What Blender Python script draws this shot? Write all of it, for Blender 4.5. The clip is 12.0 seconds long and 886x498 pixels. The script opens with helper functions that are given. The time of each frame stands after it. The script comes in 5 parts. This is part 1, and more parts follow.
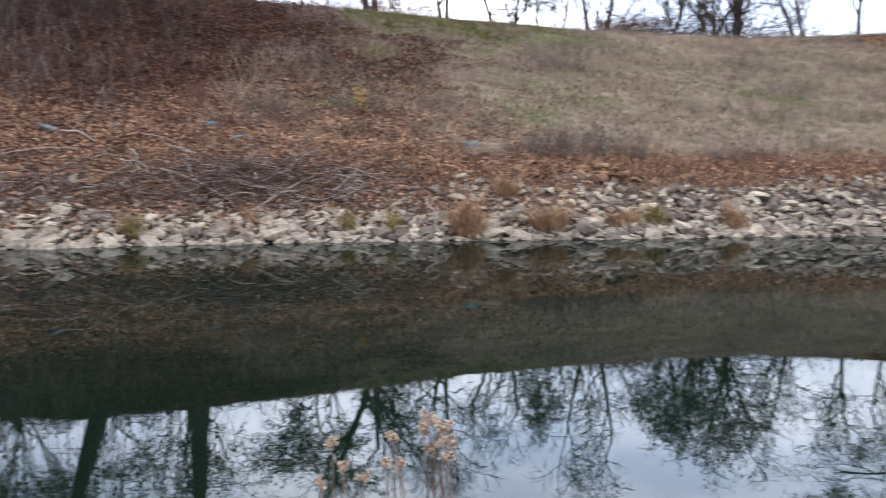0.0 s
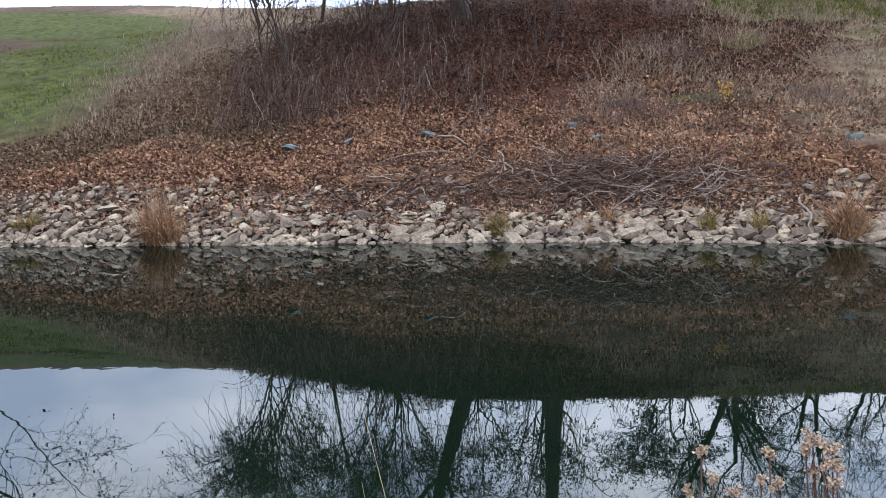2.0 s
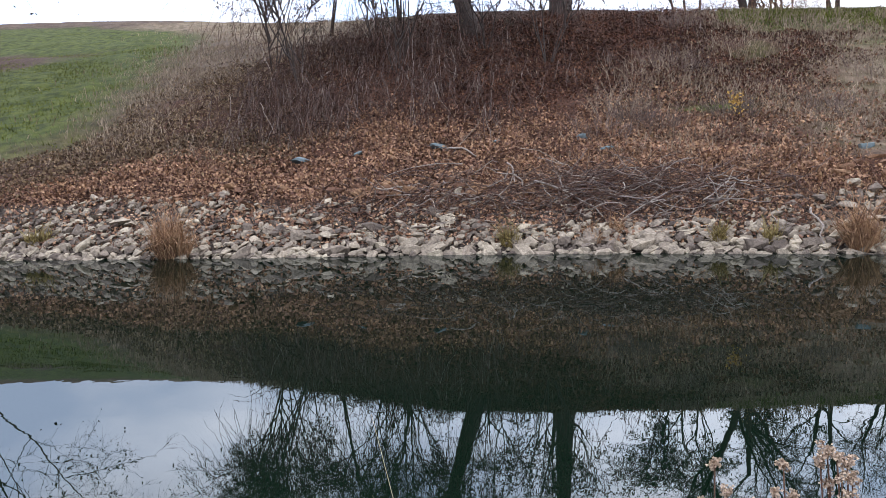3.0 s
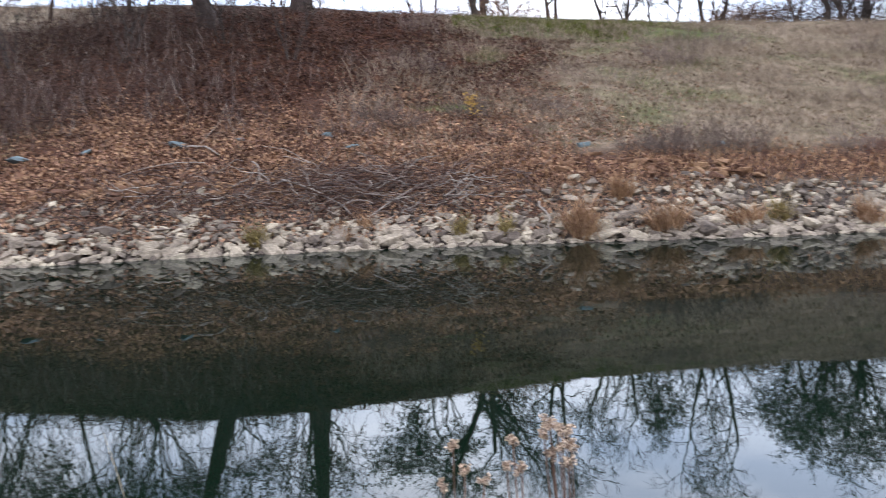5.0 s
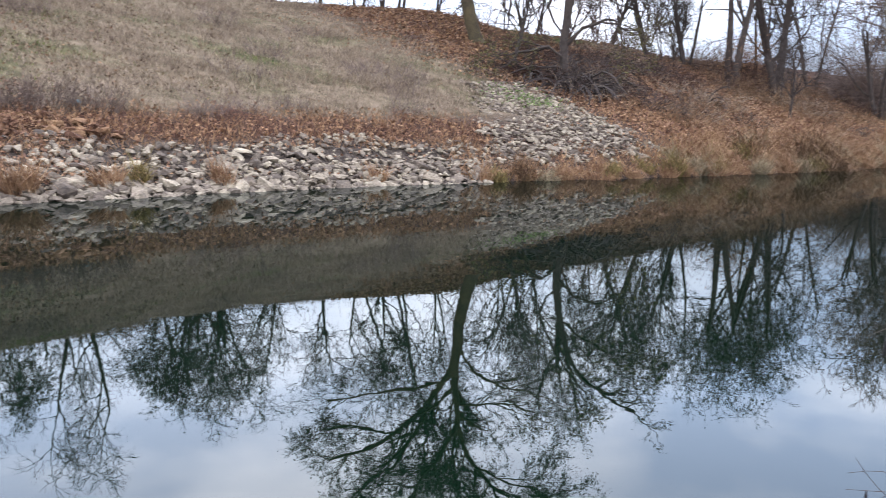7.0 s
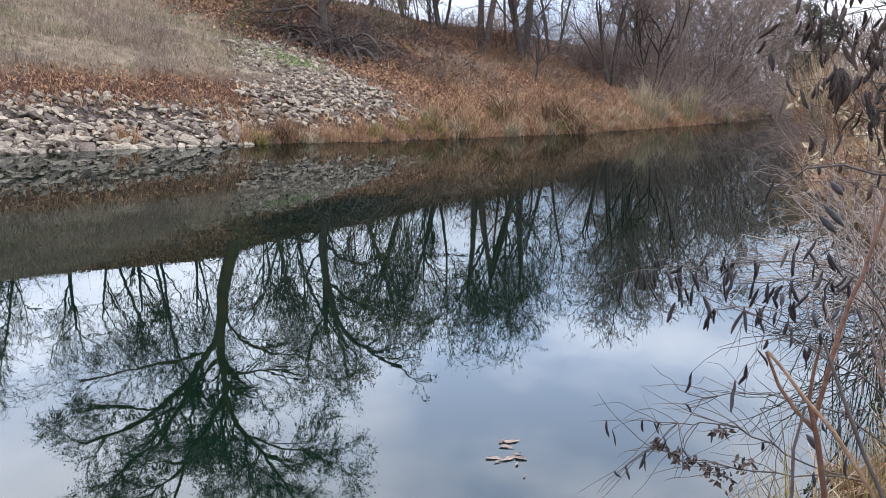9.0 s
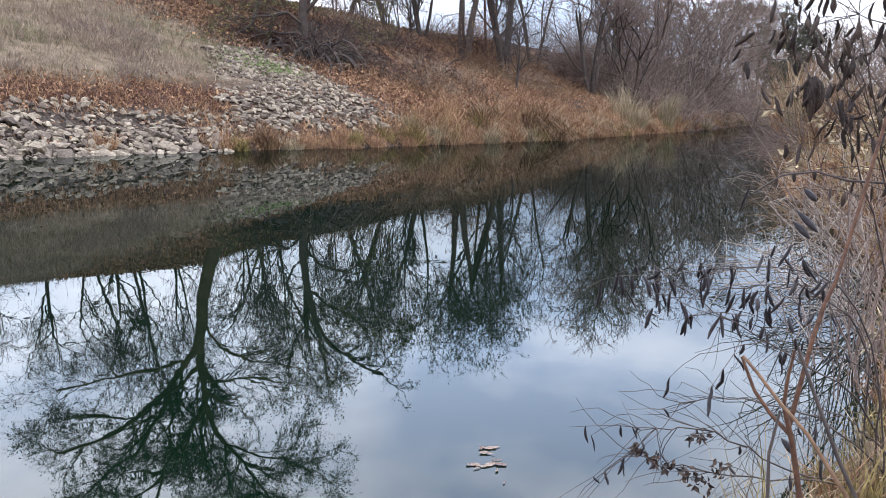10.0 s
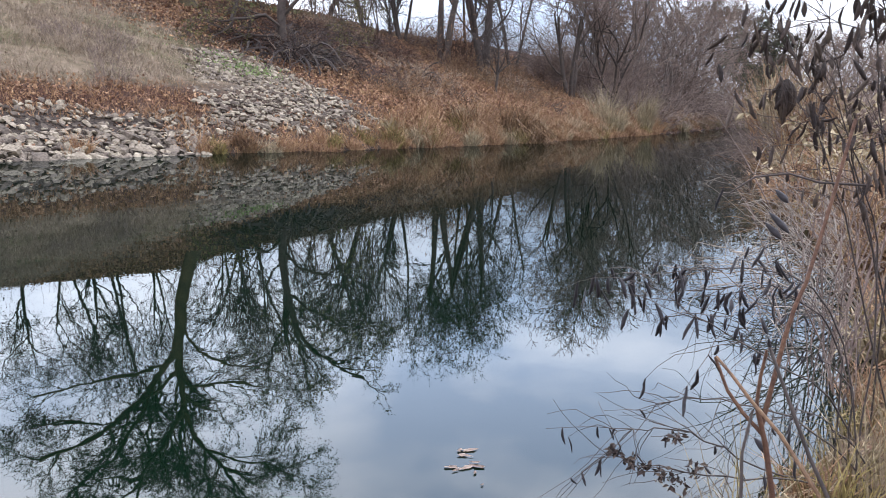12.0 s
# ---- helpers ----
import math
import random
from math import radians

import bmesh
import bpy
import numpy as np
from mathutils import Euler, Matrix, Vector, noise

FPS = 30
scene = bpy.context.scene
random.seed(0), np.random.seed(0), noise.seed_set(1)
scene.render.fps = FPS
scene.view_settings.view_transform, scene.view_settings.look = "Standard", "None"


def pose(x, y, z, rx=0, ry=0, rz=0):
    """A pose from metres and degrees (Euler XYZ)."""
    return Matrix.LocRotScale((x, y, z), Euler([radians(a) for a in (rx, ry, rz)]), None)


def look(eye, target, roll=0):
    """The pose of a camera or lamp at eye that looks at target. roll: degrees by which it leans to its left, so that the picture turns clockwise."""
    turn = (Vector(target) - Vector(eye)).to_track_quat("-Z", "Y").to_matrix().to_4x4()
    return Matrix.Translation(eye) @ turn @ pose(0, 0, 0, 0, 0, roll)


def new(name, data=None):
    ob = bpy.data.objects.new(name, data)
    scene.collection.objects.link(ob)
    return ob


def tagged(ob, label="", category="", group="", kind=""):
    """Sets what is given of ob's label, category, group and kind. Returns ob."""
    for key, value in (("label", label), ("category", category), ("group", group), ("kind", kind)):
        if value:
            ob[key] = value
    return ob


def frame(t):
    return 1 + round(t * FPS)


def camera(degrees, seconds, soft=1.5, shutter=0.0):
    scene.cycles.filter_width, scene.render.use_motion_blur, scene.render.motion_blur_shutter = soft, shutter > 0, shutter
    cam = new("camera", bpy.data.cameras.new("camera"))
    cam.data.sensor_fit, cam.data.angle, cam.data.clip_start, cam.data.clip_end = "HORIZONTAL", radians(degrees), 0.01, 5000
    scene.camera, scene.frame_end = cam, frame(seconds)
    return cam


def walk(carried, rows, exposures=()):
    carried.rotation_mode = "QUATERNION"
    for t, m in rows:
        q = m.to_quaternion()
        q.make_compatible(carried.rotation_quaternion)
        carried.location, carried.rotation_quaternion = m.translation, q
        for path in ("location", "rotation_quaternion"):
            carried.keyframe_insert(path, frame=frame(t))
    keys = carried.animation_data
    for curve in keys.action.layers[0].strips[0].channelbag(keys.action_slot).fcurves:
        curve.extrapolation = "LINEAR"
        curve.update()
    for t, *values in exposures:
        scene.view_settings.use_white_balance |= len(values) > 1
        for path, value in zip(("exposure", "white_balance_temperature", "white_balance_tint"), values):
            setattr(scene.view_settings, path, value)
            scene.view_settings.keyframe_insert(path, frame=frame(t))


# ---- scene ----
# ---- camera and its way ----
cam = camera(56.83, 12.0, soft=0.85, shutter=0.33)
PATH = [
    (-0.1, pose(0.016, 0, 1.6, 84.38, -0.15, -2.3)),
    (0.0, pose(0.016, 0, 1.6, 84.41, -0.07, 0.01)),
    (0.5, pose(0.005, 0, 1.6, 84.46, 0.38, 10.45)),
    (1.0, pose(-0.006, 0, 1.6, 83.98, 0.49, 16.96)),
    (1.5, pose(-0.014, 0, 1.6, 83.78, 0.71, 21.86)),
    (2.0, pose(-0.018, 0, 1.6, 84.50, 0.90, 24.52)),
    (2.5, pose(-0.019, 0, 1.6, 85.27, 1.06, 25.45)),
    (2.7, pose(-0.019, 0, 1.6, 85.30, 1.11, 25.37)),
    (4.3, pose(-0.008, 0, 1.6, 85.58, 1.54, 18.97)),
    (4.5, pose(-0.004, 0, 1.6, 85.51, 1.54, 16.35)),
    (5.0, pose(0.008, 0, 1.6, 84.77, 1.83, 7.75)),
    (5.5, pose(0.014, 0, 1.6, 83.60, 1.91, -1.28)),
    (5.9, pose(0.014, 0, 1.6, 82.92, 1.20, -12.16)),
    (6.0, pose(0.014, 0, 1.6, 82.73, 0.71, -15.08)),
    (6.5, pose(0.012, 0, 1.6, 81.37, -0.54, -27.25)),
    (7.0, pose(0.01, 0, 1.6, 81.68, -0.71, -34.74)),
    (7.5, pose(0.007, 0, 1.6, 81.27, -0.62, -41.63)),
    (7.7, pose(0.006, 0, 1.6, 80.58, -0.42, -45.54)),
    (9.3, pose(0.003, 0, 1.6, 79.49, -1.48, -51.32)),
    (9.5, pose(0.003, -0.004, 1.6, 79.76, -1.23, -51.44)),
    (10.0, pose(0.006, -0.008, 1.6, 79.90, -1.74, -52.42)),
    (10.5, pose(0.01, -0.014, 1.6, 80.06, -1.86, -53.07)),
    (11.0, pose(0.016, -0.021, 1.6, 80.06, -1.80, -53.94)),
    (11.5, pose(0.018, -0.024, 1.6, 79.98, -1.75, -54.65)),
    (11.7, pose(0.017, -0.022, 1.6, 80.03, -1.75, -54.82)),
    (11.9, pose(0.015, -0.02, 1.6, 80.10, -1.74, -54.28)),
    (12.0, pose(0.014, -0.019, 1.6, 80.13, -1.74, -53.82)),
    (12.1, pose(0.014, -0.019, 1.6, 80.16, -1.74, -53.30)),
]
walk(cam, PATH, [(0.0, -0.09), (1.0, -0.18), (2.5, -0.28), (4.5, -0.2), (5.5, -0.04), (6.5, 0.04), (7.0, 0.1), (9.5, 0.06), (12.0, 0.05)])

# ---- sky and light: thin bright overcast ----
SUN_AZ, SUN_EL = radians(18), radians(40)
world = bpy.data.worlds.new("overcast_sky")
scene.world = world
world.use_nodes = True
wn, wl = world.node_tree.nodes, world.node_tree.links
wn.clear()
w_out, w_bg = wn.new("ShaderNodeOutputWorld"), wn.new("ShaderNodeBackground")
w_sky, w_co = wn.new("ShaderNodeTexSky"), wn.new("ShaderNodeTexCoord")
w_sky.sky_type, w_sky.sun_disc = "NISHITA", False
w_sky.sun_elevation, w_sky.sun_rotation = SUN_EL, SUN_AZ
w_map, w_noise, w_ramp = wn.new("ShaderNodeMapping"), wn.new("ShaderNodeTexNoise"), wn.new("ShaderNodeValToRGB")
w_map.inputs["Scale"].default_value = (1.5, 1.5, 3.5)
w_noise.inputs["Scale"].default_value, w_noise.inputs["Detail"].default_value = 2.2, 5
w_ramp.color_ramp.elements[0].position, w_ramp.color_ramp.elements[0].color = 0.40, (5.6, 6.6, 8.9, 1)
w_ramp.color_ramp.elements[1].position, w_ramp.color_ramp.elements[1].color = 0.62, (11.2, 11.4, 12.8, 1)
w_mix = wn.new("ShaderNodeMix")
w_mix.data_type = "RGBA"
w_mix.inputs["Factor"].default_value = 0.82
wl.new(w_co.outputs["Generated"], w_map.inputs["Vector"])
wl.new(w_map.outputs["Vector"], w_noise.inputs["Vector"])
wl.new(w_noise.outputs["Fac"], w_ramp.inputs["Fac"])
wl.new(w_sky.outputs["Color"], w_mix.inputs["A"])
wl.new(w_ramp.outputs["Color"], w_mix.inputs["B"])
# the cloud is brightest round the veiled sun
w_dot, w_pos, w_pow, w_gain, w_glow = (wn.new("ShaderNodeVectorMath"), wn.new("ShaderNodeMath"), wn.new("ShaderNodeMath"), wn.new("ShaderNodeMath"), wn.new("ShaderNodeMix"))
w_dot.operation, w_pos.operation, w_pow.operation, w_gain.operation = "DOT_PRODUCT", "MAXIMUM", "POWER", "MULTIPLY_ADD"
w_dot.inputs[1].default_value = (math.sin(SUN_AZ) * math.cos(SUN_EL), math.cos(SUN_AZ) * math.cos(SUN_EL), math.sin(SUN_EL))
w_pow.inputs[1].default_value = 1.0
w_gain.inputs[1].default_value, w_gain.inputs[2].default_value = 1.25, 1.7
w_glow.data_type, w_glow.blend_type = "RGBA", "MULTIPLY"
w_glow.inputs["Factor"].default_value = 1.0
wl.new(w_co.outputs["Generated"], w_dot.inputs[0])
wl.new(w_dot.outputs["Value"], w_pos.inputs[0])
wl.new(w_pos.outputs[0], w_pow.inputs[0])
wl.new(w_pow.outputs[0], w_gain.inputs[0])
wl.new(w_mix.outputs["Result"], w_glow.inputs["A"])
wl.new(w_gain.outputs[0], w_glow.inputs["B"])
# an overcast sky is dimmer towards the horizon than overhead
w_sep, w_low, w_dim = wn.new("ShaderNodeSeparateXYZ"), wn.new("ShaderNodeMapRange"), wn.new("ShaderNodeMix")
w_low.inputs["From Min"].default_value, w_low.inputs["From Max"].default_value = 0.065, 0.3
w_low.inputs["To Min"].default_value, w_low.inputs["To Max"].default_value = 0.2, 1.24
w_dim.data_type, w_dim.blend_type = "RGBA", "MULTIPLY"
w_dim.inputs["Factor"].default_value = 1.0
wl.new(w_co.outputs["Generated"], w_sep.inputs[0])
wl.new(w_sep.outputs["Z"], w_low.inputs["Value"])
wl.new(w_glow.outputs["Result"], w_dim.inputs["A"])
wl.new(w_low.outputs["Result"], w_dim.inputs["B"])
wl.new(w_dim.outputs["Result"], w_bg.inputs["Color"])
w_bg.inputs["Strength"].default_value = 0.15
wl.new(w_bg.outputs["Background"], w_out.inputs["Surface"])
sun = new("sun", bpy.data.lights.new("sun", "SUN"))
sun.data.energy, sun.data.angle, sun.data.color = 0.8, radians(20), (1.0, 0.91, 0.78)
sun.matrix_world = look((60 * math.sin(SUN_AZ), 60 * math.cos(SUN_AZ), 60 * math.tan(SUN_EL)), (0, 0, 0))


# ---- materials ----
def shade(name, base, dark, scale=6.0, rough=0.9, bump=0.3, fine=40.0, vary=0.25, island=False, spec=0.2, light=None):
    """Two-scale mottled surface; vary: change from piece to piece."""
    m = bpy.data.materials.new(name)
    m.use_nodes = True
    n, l = m.node_tree.nodes, m.node_tree.links
    b = n["Principled BSDF"]
    co = n.new("ShaderNodeTexCoord")
    big, small = n.new("ShaderNodeTexNoise"), n.new("ShaderNodeTexNoise")
    big.inputs["Scale"].default_value, big.inputs["Detail"].default_value = scale, 4
    small.inputs["Scale"].default_value, small.inputs["Detail"].default_value = fine, 3
    for k in (big, small):
        l.new(co.outputs["Object"], k.inputs["Vector"])
    ramp = n.new("ShaderNodeValToRGB")
    e = ramp.color_ramp.elements
    e[0].position, e[0].color = 0.33, (*dark, 1)
    e[1].position, e[1].color = 0.62, (*base, 1)
    if light:
        x = e.new(0.82)
        x.color = (*light, 1)
    add = n.new("ShaderNodeMath")
    add.operation = "MULTIPLY_ADD"
    add.inputs[1].default_value = 0.5
    half = n.new("ShaderNodeMath")
    half.operation = "MULTIPLY"
    half.inputs[1].default_value = 0.5
    l.new(small.outputs["Fac"], half.inputs[0])
    l.new(big.outputs["Fac"], add.inputs[0])
    l.new(half.outputs[0], add.inputs[2])
    l.new(add.outputs[0], ramp.inputs["Fac"])
    hsv = n.new("ShaderNodeHueSaturation")
    l.new(ramp.outputs["Color"], hsv.inputs["Color"])
    if vary:
        src = n.new("ShaderNodeNewGeometry").outputs["Random Per Island"] if island else n.new("ShaderNodeObjectInfo").outputs["Random"]
        rng = n.new("ShaderNodeMapRange")
        rng.inputs["To Min"].default_value, rng.inputs["To Max"].default_value = 1 - vary, 1 + vary
        l.new(src, rng.inputs["Value"])
        l.new(rng.outputs["Result"], hsv.inputs["Value"])
        hue = n.new("ShaderNodeMath")
        hue.operation = "MULTIPLY_ADD"
        hue.inputs[1].default_value, hue.inputs[2].default_value = 0.012 * vary / 0.25, 0.5 - 0.006 * vary / 0.25
        l.new(src, hue.inputs[0])
        l.new(hue.outputs[0], hsv.inputs["Hue"])
    l.new(hsv.outputs["Color"], b.inputs["Base Color"])
    b.inputs["Roughness"].default_value = rough
    b.inputs["Specular IOR Level"].default_value = spec
    if bump:
        bp = n.new("ShaderNodeBump")
        bp.inputs["Strength"].default_value, bp.inputs["Distance"].default_value = bump, 0.02
        l.new(small.outputs["Fac"], bp.inputs["Height"])
        l.new(bp.outputs["Normal"], b.inputs["Normal"])
    return m


STONE = shade("pale_limestone", (0.262, 0.208, 0.152), (0.062, 0.048, 0.036), 3.0, 0.9, 0.6, 18, 0.55, light=(0.475, 0.405, 0.322))
STONE_MIX = shade("pale_limestone_heap", (0.262, 0.208, 0.152), (0.062, 0.048, 0.036), 3.0, 0.9, 0.6, 18, 0.55, True, light=(0.475, 0.405, 0.322))
BLUE_STONE = shade("blue_green_stone", (0.135, 0.165, 0.165), (0.06, 0.075, 0.075), 5, 0.85, 0.5, 30, 0.15)
BARK = shade("grey_brown_bark", (0.078, 0.06, 0.05), (0.032, 0.025, 0.021), 4, 0.95, 0.8, 30, 0.12)
MOSS_BARK = shade("mossy_bark", (0.125, 0.096, 0.05), (0.036, 0.03, 0.022), 1.2, 0.95, 0.8, 30, 0.1)
TWIG = shade("dark_twigs", (0.075, 0.058, 0.05), (0.035, 0.028, 0.025), 3, 0.9, 0, 20, 0.3, True)
GREY_TWIG = shade("grey_thicket_twigs", (0.203, 0.147, 0.121), (0.083, 0.058, 0.047), 3, 0.9, 0, 20, 0.35, True)
FAR_TWIG = shade("hazy_grey_twigs", (0.215, 0.156, 0.124), (0.1, 0.07, 0.056), 3, 0.9, 0, 20, 0.35, True)
VINE = shade("brown_vine_stems", (0.086, 0.045, 0.031), (0.027, 0.014, 0.01), 3, 0.9, 0, 20, 0.4, True)
VINE_GREY = shade("grey_brown_vine_stems", (0.15, 0.108, 0.088), (0.058, 0.041, 0.033), 3, 0.9, 0, 20, 0.4, True)
PALE_TWIG = shade("bleached_sticks", (0.3, 0.25, 0.205), (0.115, 0.090, 0.077), 5, 0.9, 0.2, 30, 0.25, True)
LITTER = shade("fallen_leaves", (0.325, 0.18, 0.108), (0.07, 0.035, 0.022), 1.2, 0.8, 0, 9, 0.55, True, light=(0.57, 0.37, 0.255))
TAN_LEAF = shade("tan_fallen_leaves", (0.36, 0.2, 0.115), (0.09, 0.046, 0.027), 2.5, 0.8, 0, 20, 0.4, True, light=(0.55, 0.35, 0.22))
BROWN_LEAF = shade("olive_brown_leaves", (0.19, 0.122, 0.07), (0.038, 0.025, 0.015), 2.5, 0.8, 0, 20, 0.5, True, light=(0.35, 0.24, 0.15))
DULL_LEAF = shade("dull_brown_leaves", (0.31, 0.172, 0.098), (0.075, 0.041, 0.024), 1.2, 0.8, 0, 9, 0.55, True, light=(0.5, 0.31, 0.19))
# darker red-brown copy of the fallen leaves, with the vines' shade in its colour
SHADED_LEAF = shade("shaded_red_brown_leaves", (0.118, 0.05, 0.029), (0.022, 0.009, 0.006), 1.2, 0.8, 0, 9, 0.6, True, light=(0.27, 0.132, 0.077))
EARTH = shade("raw_orange_earth", (0.215, 0.118, 0.066), (0.07, 0.037, 0.022), 5, 0.95, 0.8, 30, 0.4, True)
DEAD_LEAF = shade("withered_leaves", (0.10, 0.075, 0.05), (0.04, 0.035, 0.028), 3, 0.8, 0, 20, 0.4, True)
GREEN_LEAF = shade("late_green_leaves", (0.07, 0.075, 0.04), (0.035, 0.038, 0.024), 2, 0.7, 0, 20, 0.4, True)
DRY = shade("dry_grass", (0.312, 0.234, 0.166), (0.135, 0.099, 0.069), 1.2, 0.9, 0, 12, 0.35, True)
STRAW = shade("tawny_reeds", (0.315, 0.185, 0.1), (0.145, 0.076, 0.042), 2, 0.85, 0, 15, 0.35, True)
RUST = shade("brown_dead_grass", (0.2, 0.118, 0.062), (0.075, 0.042, 0.024), 2, 0.85, 0, 15, 0.4, True)
PALE_REED = shade("pale_reeds", (0.31, 0.24, 0.146), (0.15, 0.112, 0.068), 2, 0.85, 0, 15, 0.3, True)
OLIVE = shade("olive_grass", (0.225, 0.162, 0.06), (0.096, 0.074, 0.026), 2, 0.85, 0, 15, 0.35, True)
SAGE = shade("pale_green_weeds", (0.21, 0.27, 0.09), (0.09, 0.13, 0.045), 1.5, 0.85, 0, 12, 0.35, True)
GRASS = shade("fresh_grass", (0.114, 0.122, 0.014), (0.034, 0.042, 0.006), 1.5, 0.85, 0, 12, 0.35, True)
OLIVE_LEAF = shade("yellowing_leaves", (0.15, 0.13, 0.04), (0.06, 0.055, 0.022), 2, 0.7, 0, 20, 0.4, True)
YELLOW = shade("yellow_leaves", (0.46, 0.29, 0.07), (0.28, 0.15, 0.04), 4, 0.7, 0, 20, 0.25, True)
STEM = shade("red_brown_stem", (0.109, 0.056, 0.033), (0.048, 0.024, 0.017), 12, 0.75, 0.3, 60, 0.15)
TAN_CANE = shade("tan_cane", (0.21, 0.128, 0.075), (0.1, 0.056, 0.034), 12, 0.75, 0.3, 60, 0.15)
POD = shade("dark_seed_pods", (0.034, 0.028, 0.029), (0.012, 0.01, 0.011), 10, 0.6, 0.2, 60, 0.3, True)
WITHERED = shade("withered_brown_leaves", (0.06, 0.04, 0.03), (0.02, 0.014, 0.012), 10, 0.7, 0.2, 60, 0.5, True)
SEED = shade("fluffy_seedheads", (0.42, 0.315, 0.225), (0.28, 0.195, 0.135), 20, 0.95, 0, 80, 0.25, True)
FLOAT_LEAF = shade("floating_leaf", (0.4, 0.3, 0.24), (0.22, 0.155, 0.12), 12, 0.6, 0.2, 60, 0.2)


def water_material():
    m = bpy.data.materials.new("still_dark_water")
    m.use_nodes = True
    n, l = m.node_tree.nodes, m.node_tree.links
    n.clear()
    out, mixed, fres = n.new("ShaderNodeOutputMaterial"), n.new("ShaderNodeMixShader"), n.new("ShaderNodeFresnel")
    deep, gloss = n.new("ShaderNodeBsdfDiffuse"), n.new("ShaderNodeBsdfGlossy")
    deep.inputs["Color"].default_value = (0.0016, 0.0058, 0.003, 1)
    gloss.inputs["Color"].default_value, gloss.inputs["Roughness"].default_value = (0.64, 0.675, 0.7, 1), 0.006
    fres.inputs["IOR"].default_value = 1.5
    co = n.new("ShaderNodeTexCoord")
    h = None
    for sc, amp in ((0.9, 1.0), (4.0, 0.25)):
        t = n.new("ShaderNodeTexNoise")
        t.inputs["Scale"].default_value, t.inputs["Detail"].default_value = sc, 2
        l.new(co.outputs["Object"], t.inputs["Vector"])
        k = n.new("ShaderNodeMath")
        k.operation = "MULTIPLY_ADD"
        k.inputs[1].default_value = amp
        if h:
            l.new(h, k.inputs[2])
        l.new(t.outputs["Fac"], k.inputs[0])
        h = k.outputs[0]
    bp = n.new("ShaderNodeBump")
    bp.inputs["Strength"].default_value, bp.inputs["Distance"].default_value = 0.3, 0.004
    l.new(h, bp.inputs["Height"])
    for k in (gloss, fres):
        l.new(bp.outputs["Normal"], k.inputs["Normal"])
    l.new(fres.outputs["Fac"], mixed.inputs["Fac"])
    l.new(deep.outputs["BSDF"], mixed.inputs[1])
    l.new(gloss.outputs["BSDF"], mixed.inputs[2])
    l.new(mixed.outputs["Shader"], out.inputs["Surface"])
    return m


def ground_material():
    """Bare soil mixed with litter, fresh grass and dry thatch where each grows."""
    m = bpy.data.materials.new("bank_soil")
    m.use_nodes = True
    n, l = m.node_tree.nodes, m.node_tree.links
    b = n["Principled BSDF"]
    b.inputs["Roughness"].default_value, b.inputs["Specular IOR Level"].default_value = 0.95, 0.1
    co = n.new("ShaderNodeTexCoord")

    def noise_fac(scale, detail=4):
        t = n.new("ShaderNodeTexNoise")
        t.inputs["Scale"].default_value, t.inputs["Detail"].default_value = scale, detail
        l.new(co.outputs["Object"], t.inputs["Vector"])
        return t.outputs["Fac"]

    def two(fac, c0, c1, lo=0.35, hi=0.65):
        r = n.new("ShaderNodeValToRGB")
        r.color_ramp.elements[0].position, r.color_ramp.elements[0].color = lo, (*c0, 1)
        r.color_ramp.elements[1].position, r.color_ramp.elements[1].color = hi, (*c1, 1)
        l.new(fac, r.inputs["Fac"])
        return r.outputs["Color"]

    def mix(fac, a, c):
        x = n.new("ShaderNodeMix")
        x.data_type = "RGBA"
        l.new(fac, x.inputs["Factor"])
        l.new(a, x.inputs["A"])
        l.new(c, x.inputs["B"])
        return x.outputs["Result"]

    def cover(name, rag):
        a = n.new("ShaderNodeAttribute")
        a.attribute_name = name
        k = n.new("ShaderNodeMath")
        k.operation = "MULTIPLY_ADD"
        l.new(noise_fac(rag, 5), k.inputs[0])
        k.inputs[1].default_value = 1.6
        sub = n.new("ShaderNodeMath")
        sub.operation = "MULTIPLY_ADD"
        sub.inputs[1].default_value, sub.inputs[2].default_value = 2.0, -1.3
        l.new(a.outputs["Fac"], sub.inputs[0])
        l.new(sub.outputs[0], k.inputs[2])
        k.use_clamp = True
        return k.outputs[0]

    fine, mid = noise_fac(14), noise_fac(2.2)
    soil = two(fine, (0.032, 0.020, 0.015), (0.090, 0.059, 0.042))
    col = mix(cover("dry", 0.8), soil, two(mid, (0.083, 0.064, 0.035), (0.192, 0.141, 0.096)))
    # soil under the litter is darkened to stand for shade between the leaves
    col = mix(cover("litter", 1.3), col, two(fine, (0.014, 0.007, 0.005), (0.085, 0.038, 0.022)))
    col = mix(cover("green", 0.6), col, two(mid, (0.022, 0.03, 0.008), (0.07, 0.08, 0.016)))
    # the ground below the stones carries the shade of their gaps in its colour
    col = mix(cover("shaded_gravel", 1.0), col, two(fine, (0.02, 0.015, 0.012), (0.085, 0.064, 0.05)))
    l.new(col, b.inputs["Base Color"])
    bp = n.new("ShaderNodeBump")
    bp.inputs["Strength"].default_value, bp.inputs["Distance"].default_value = 0.8, 0.06
    l.new(fine, bp.inputs["Height"])
    l.new(bp.outputs["Normal"], b.inputs["Normal"])
    return m


WATER, SOIL = water_material(), ground_material()


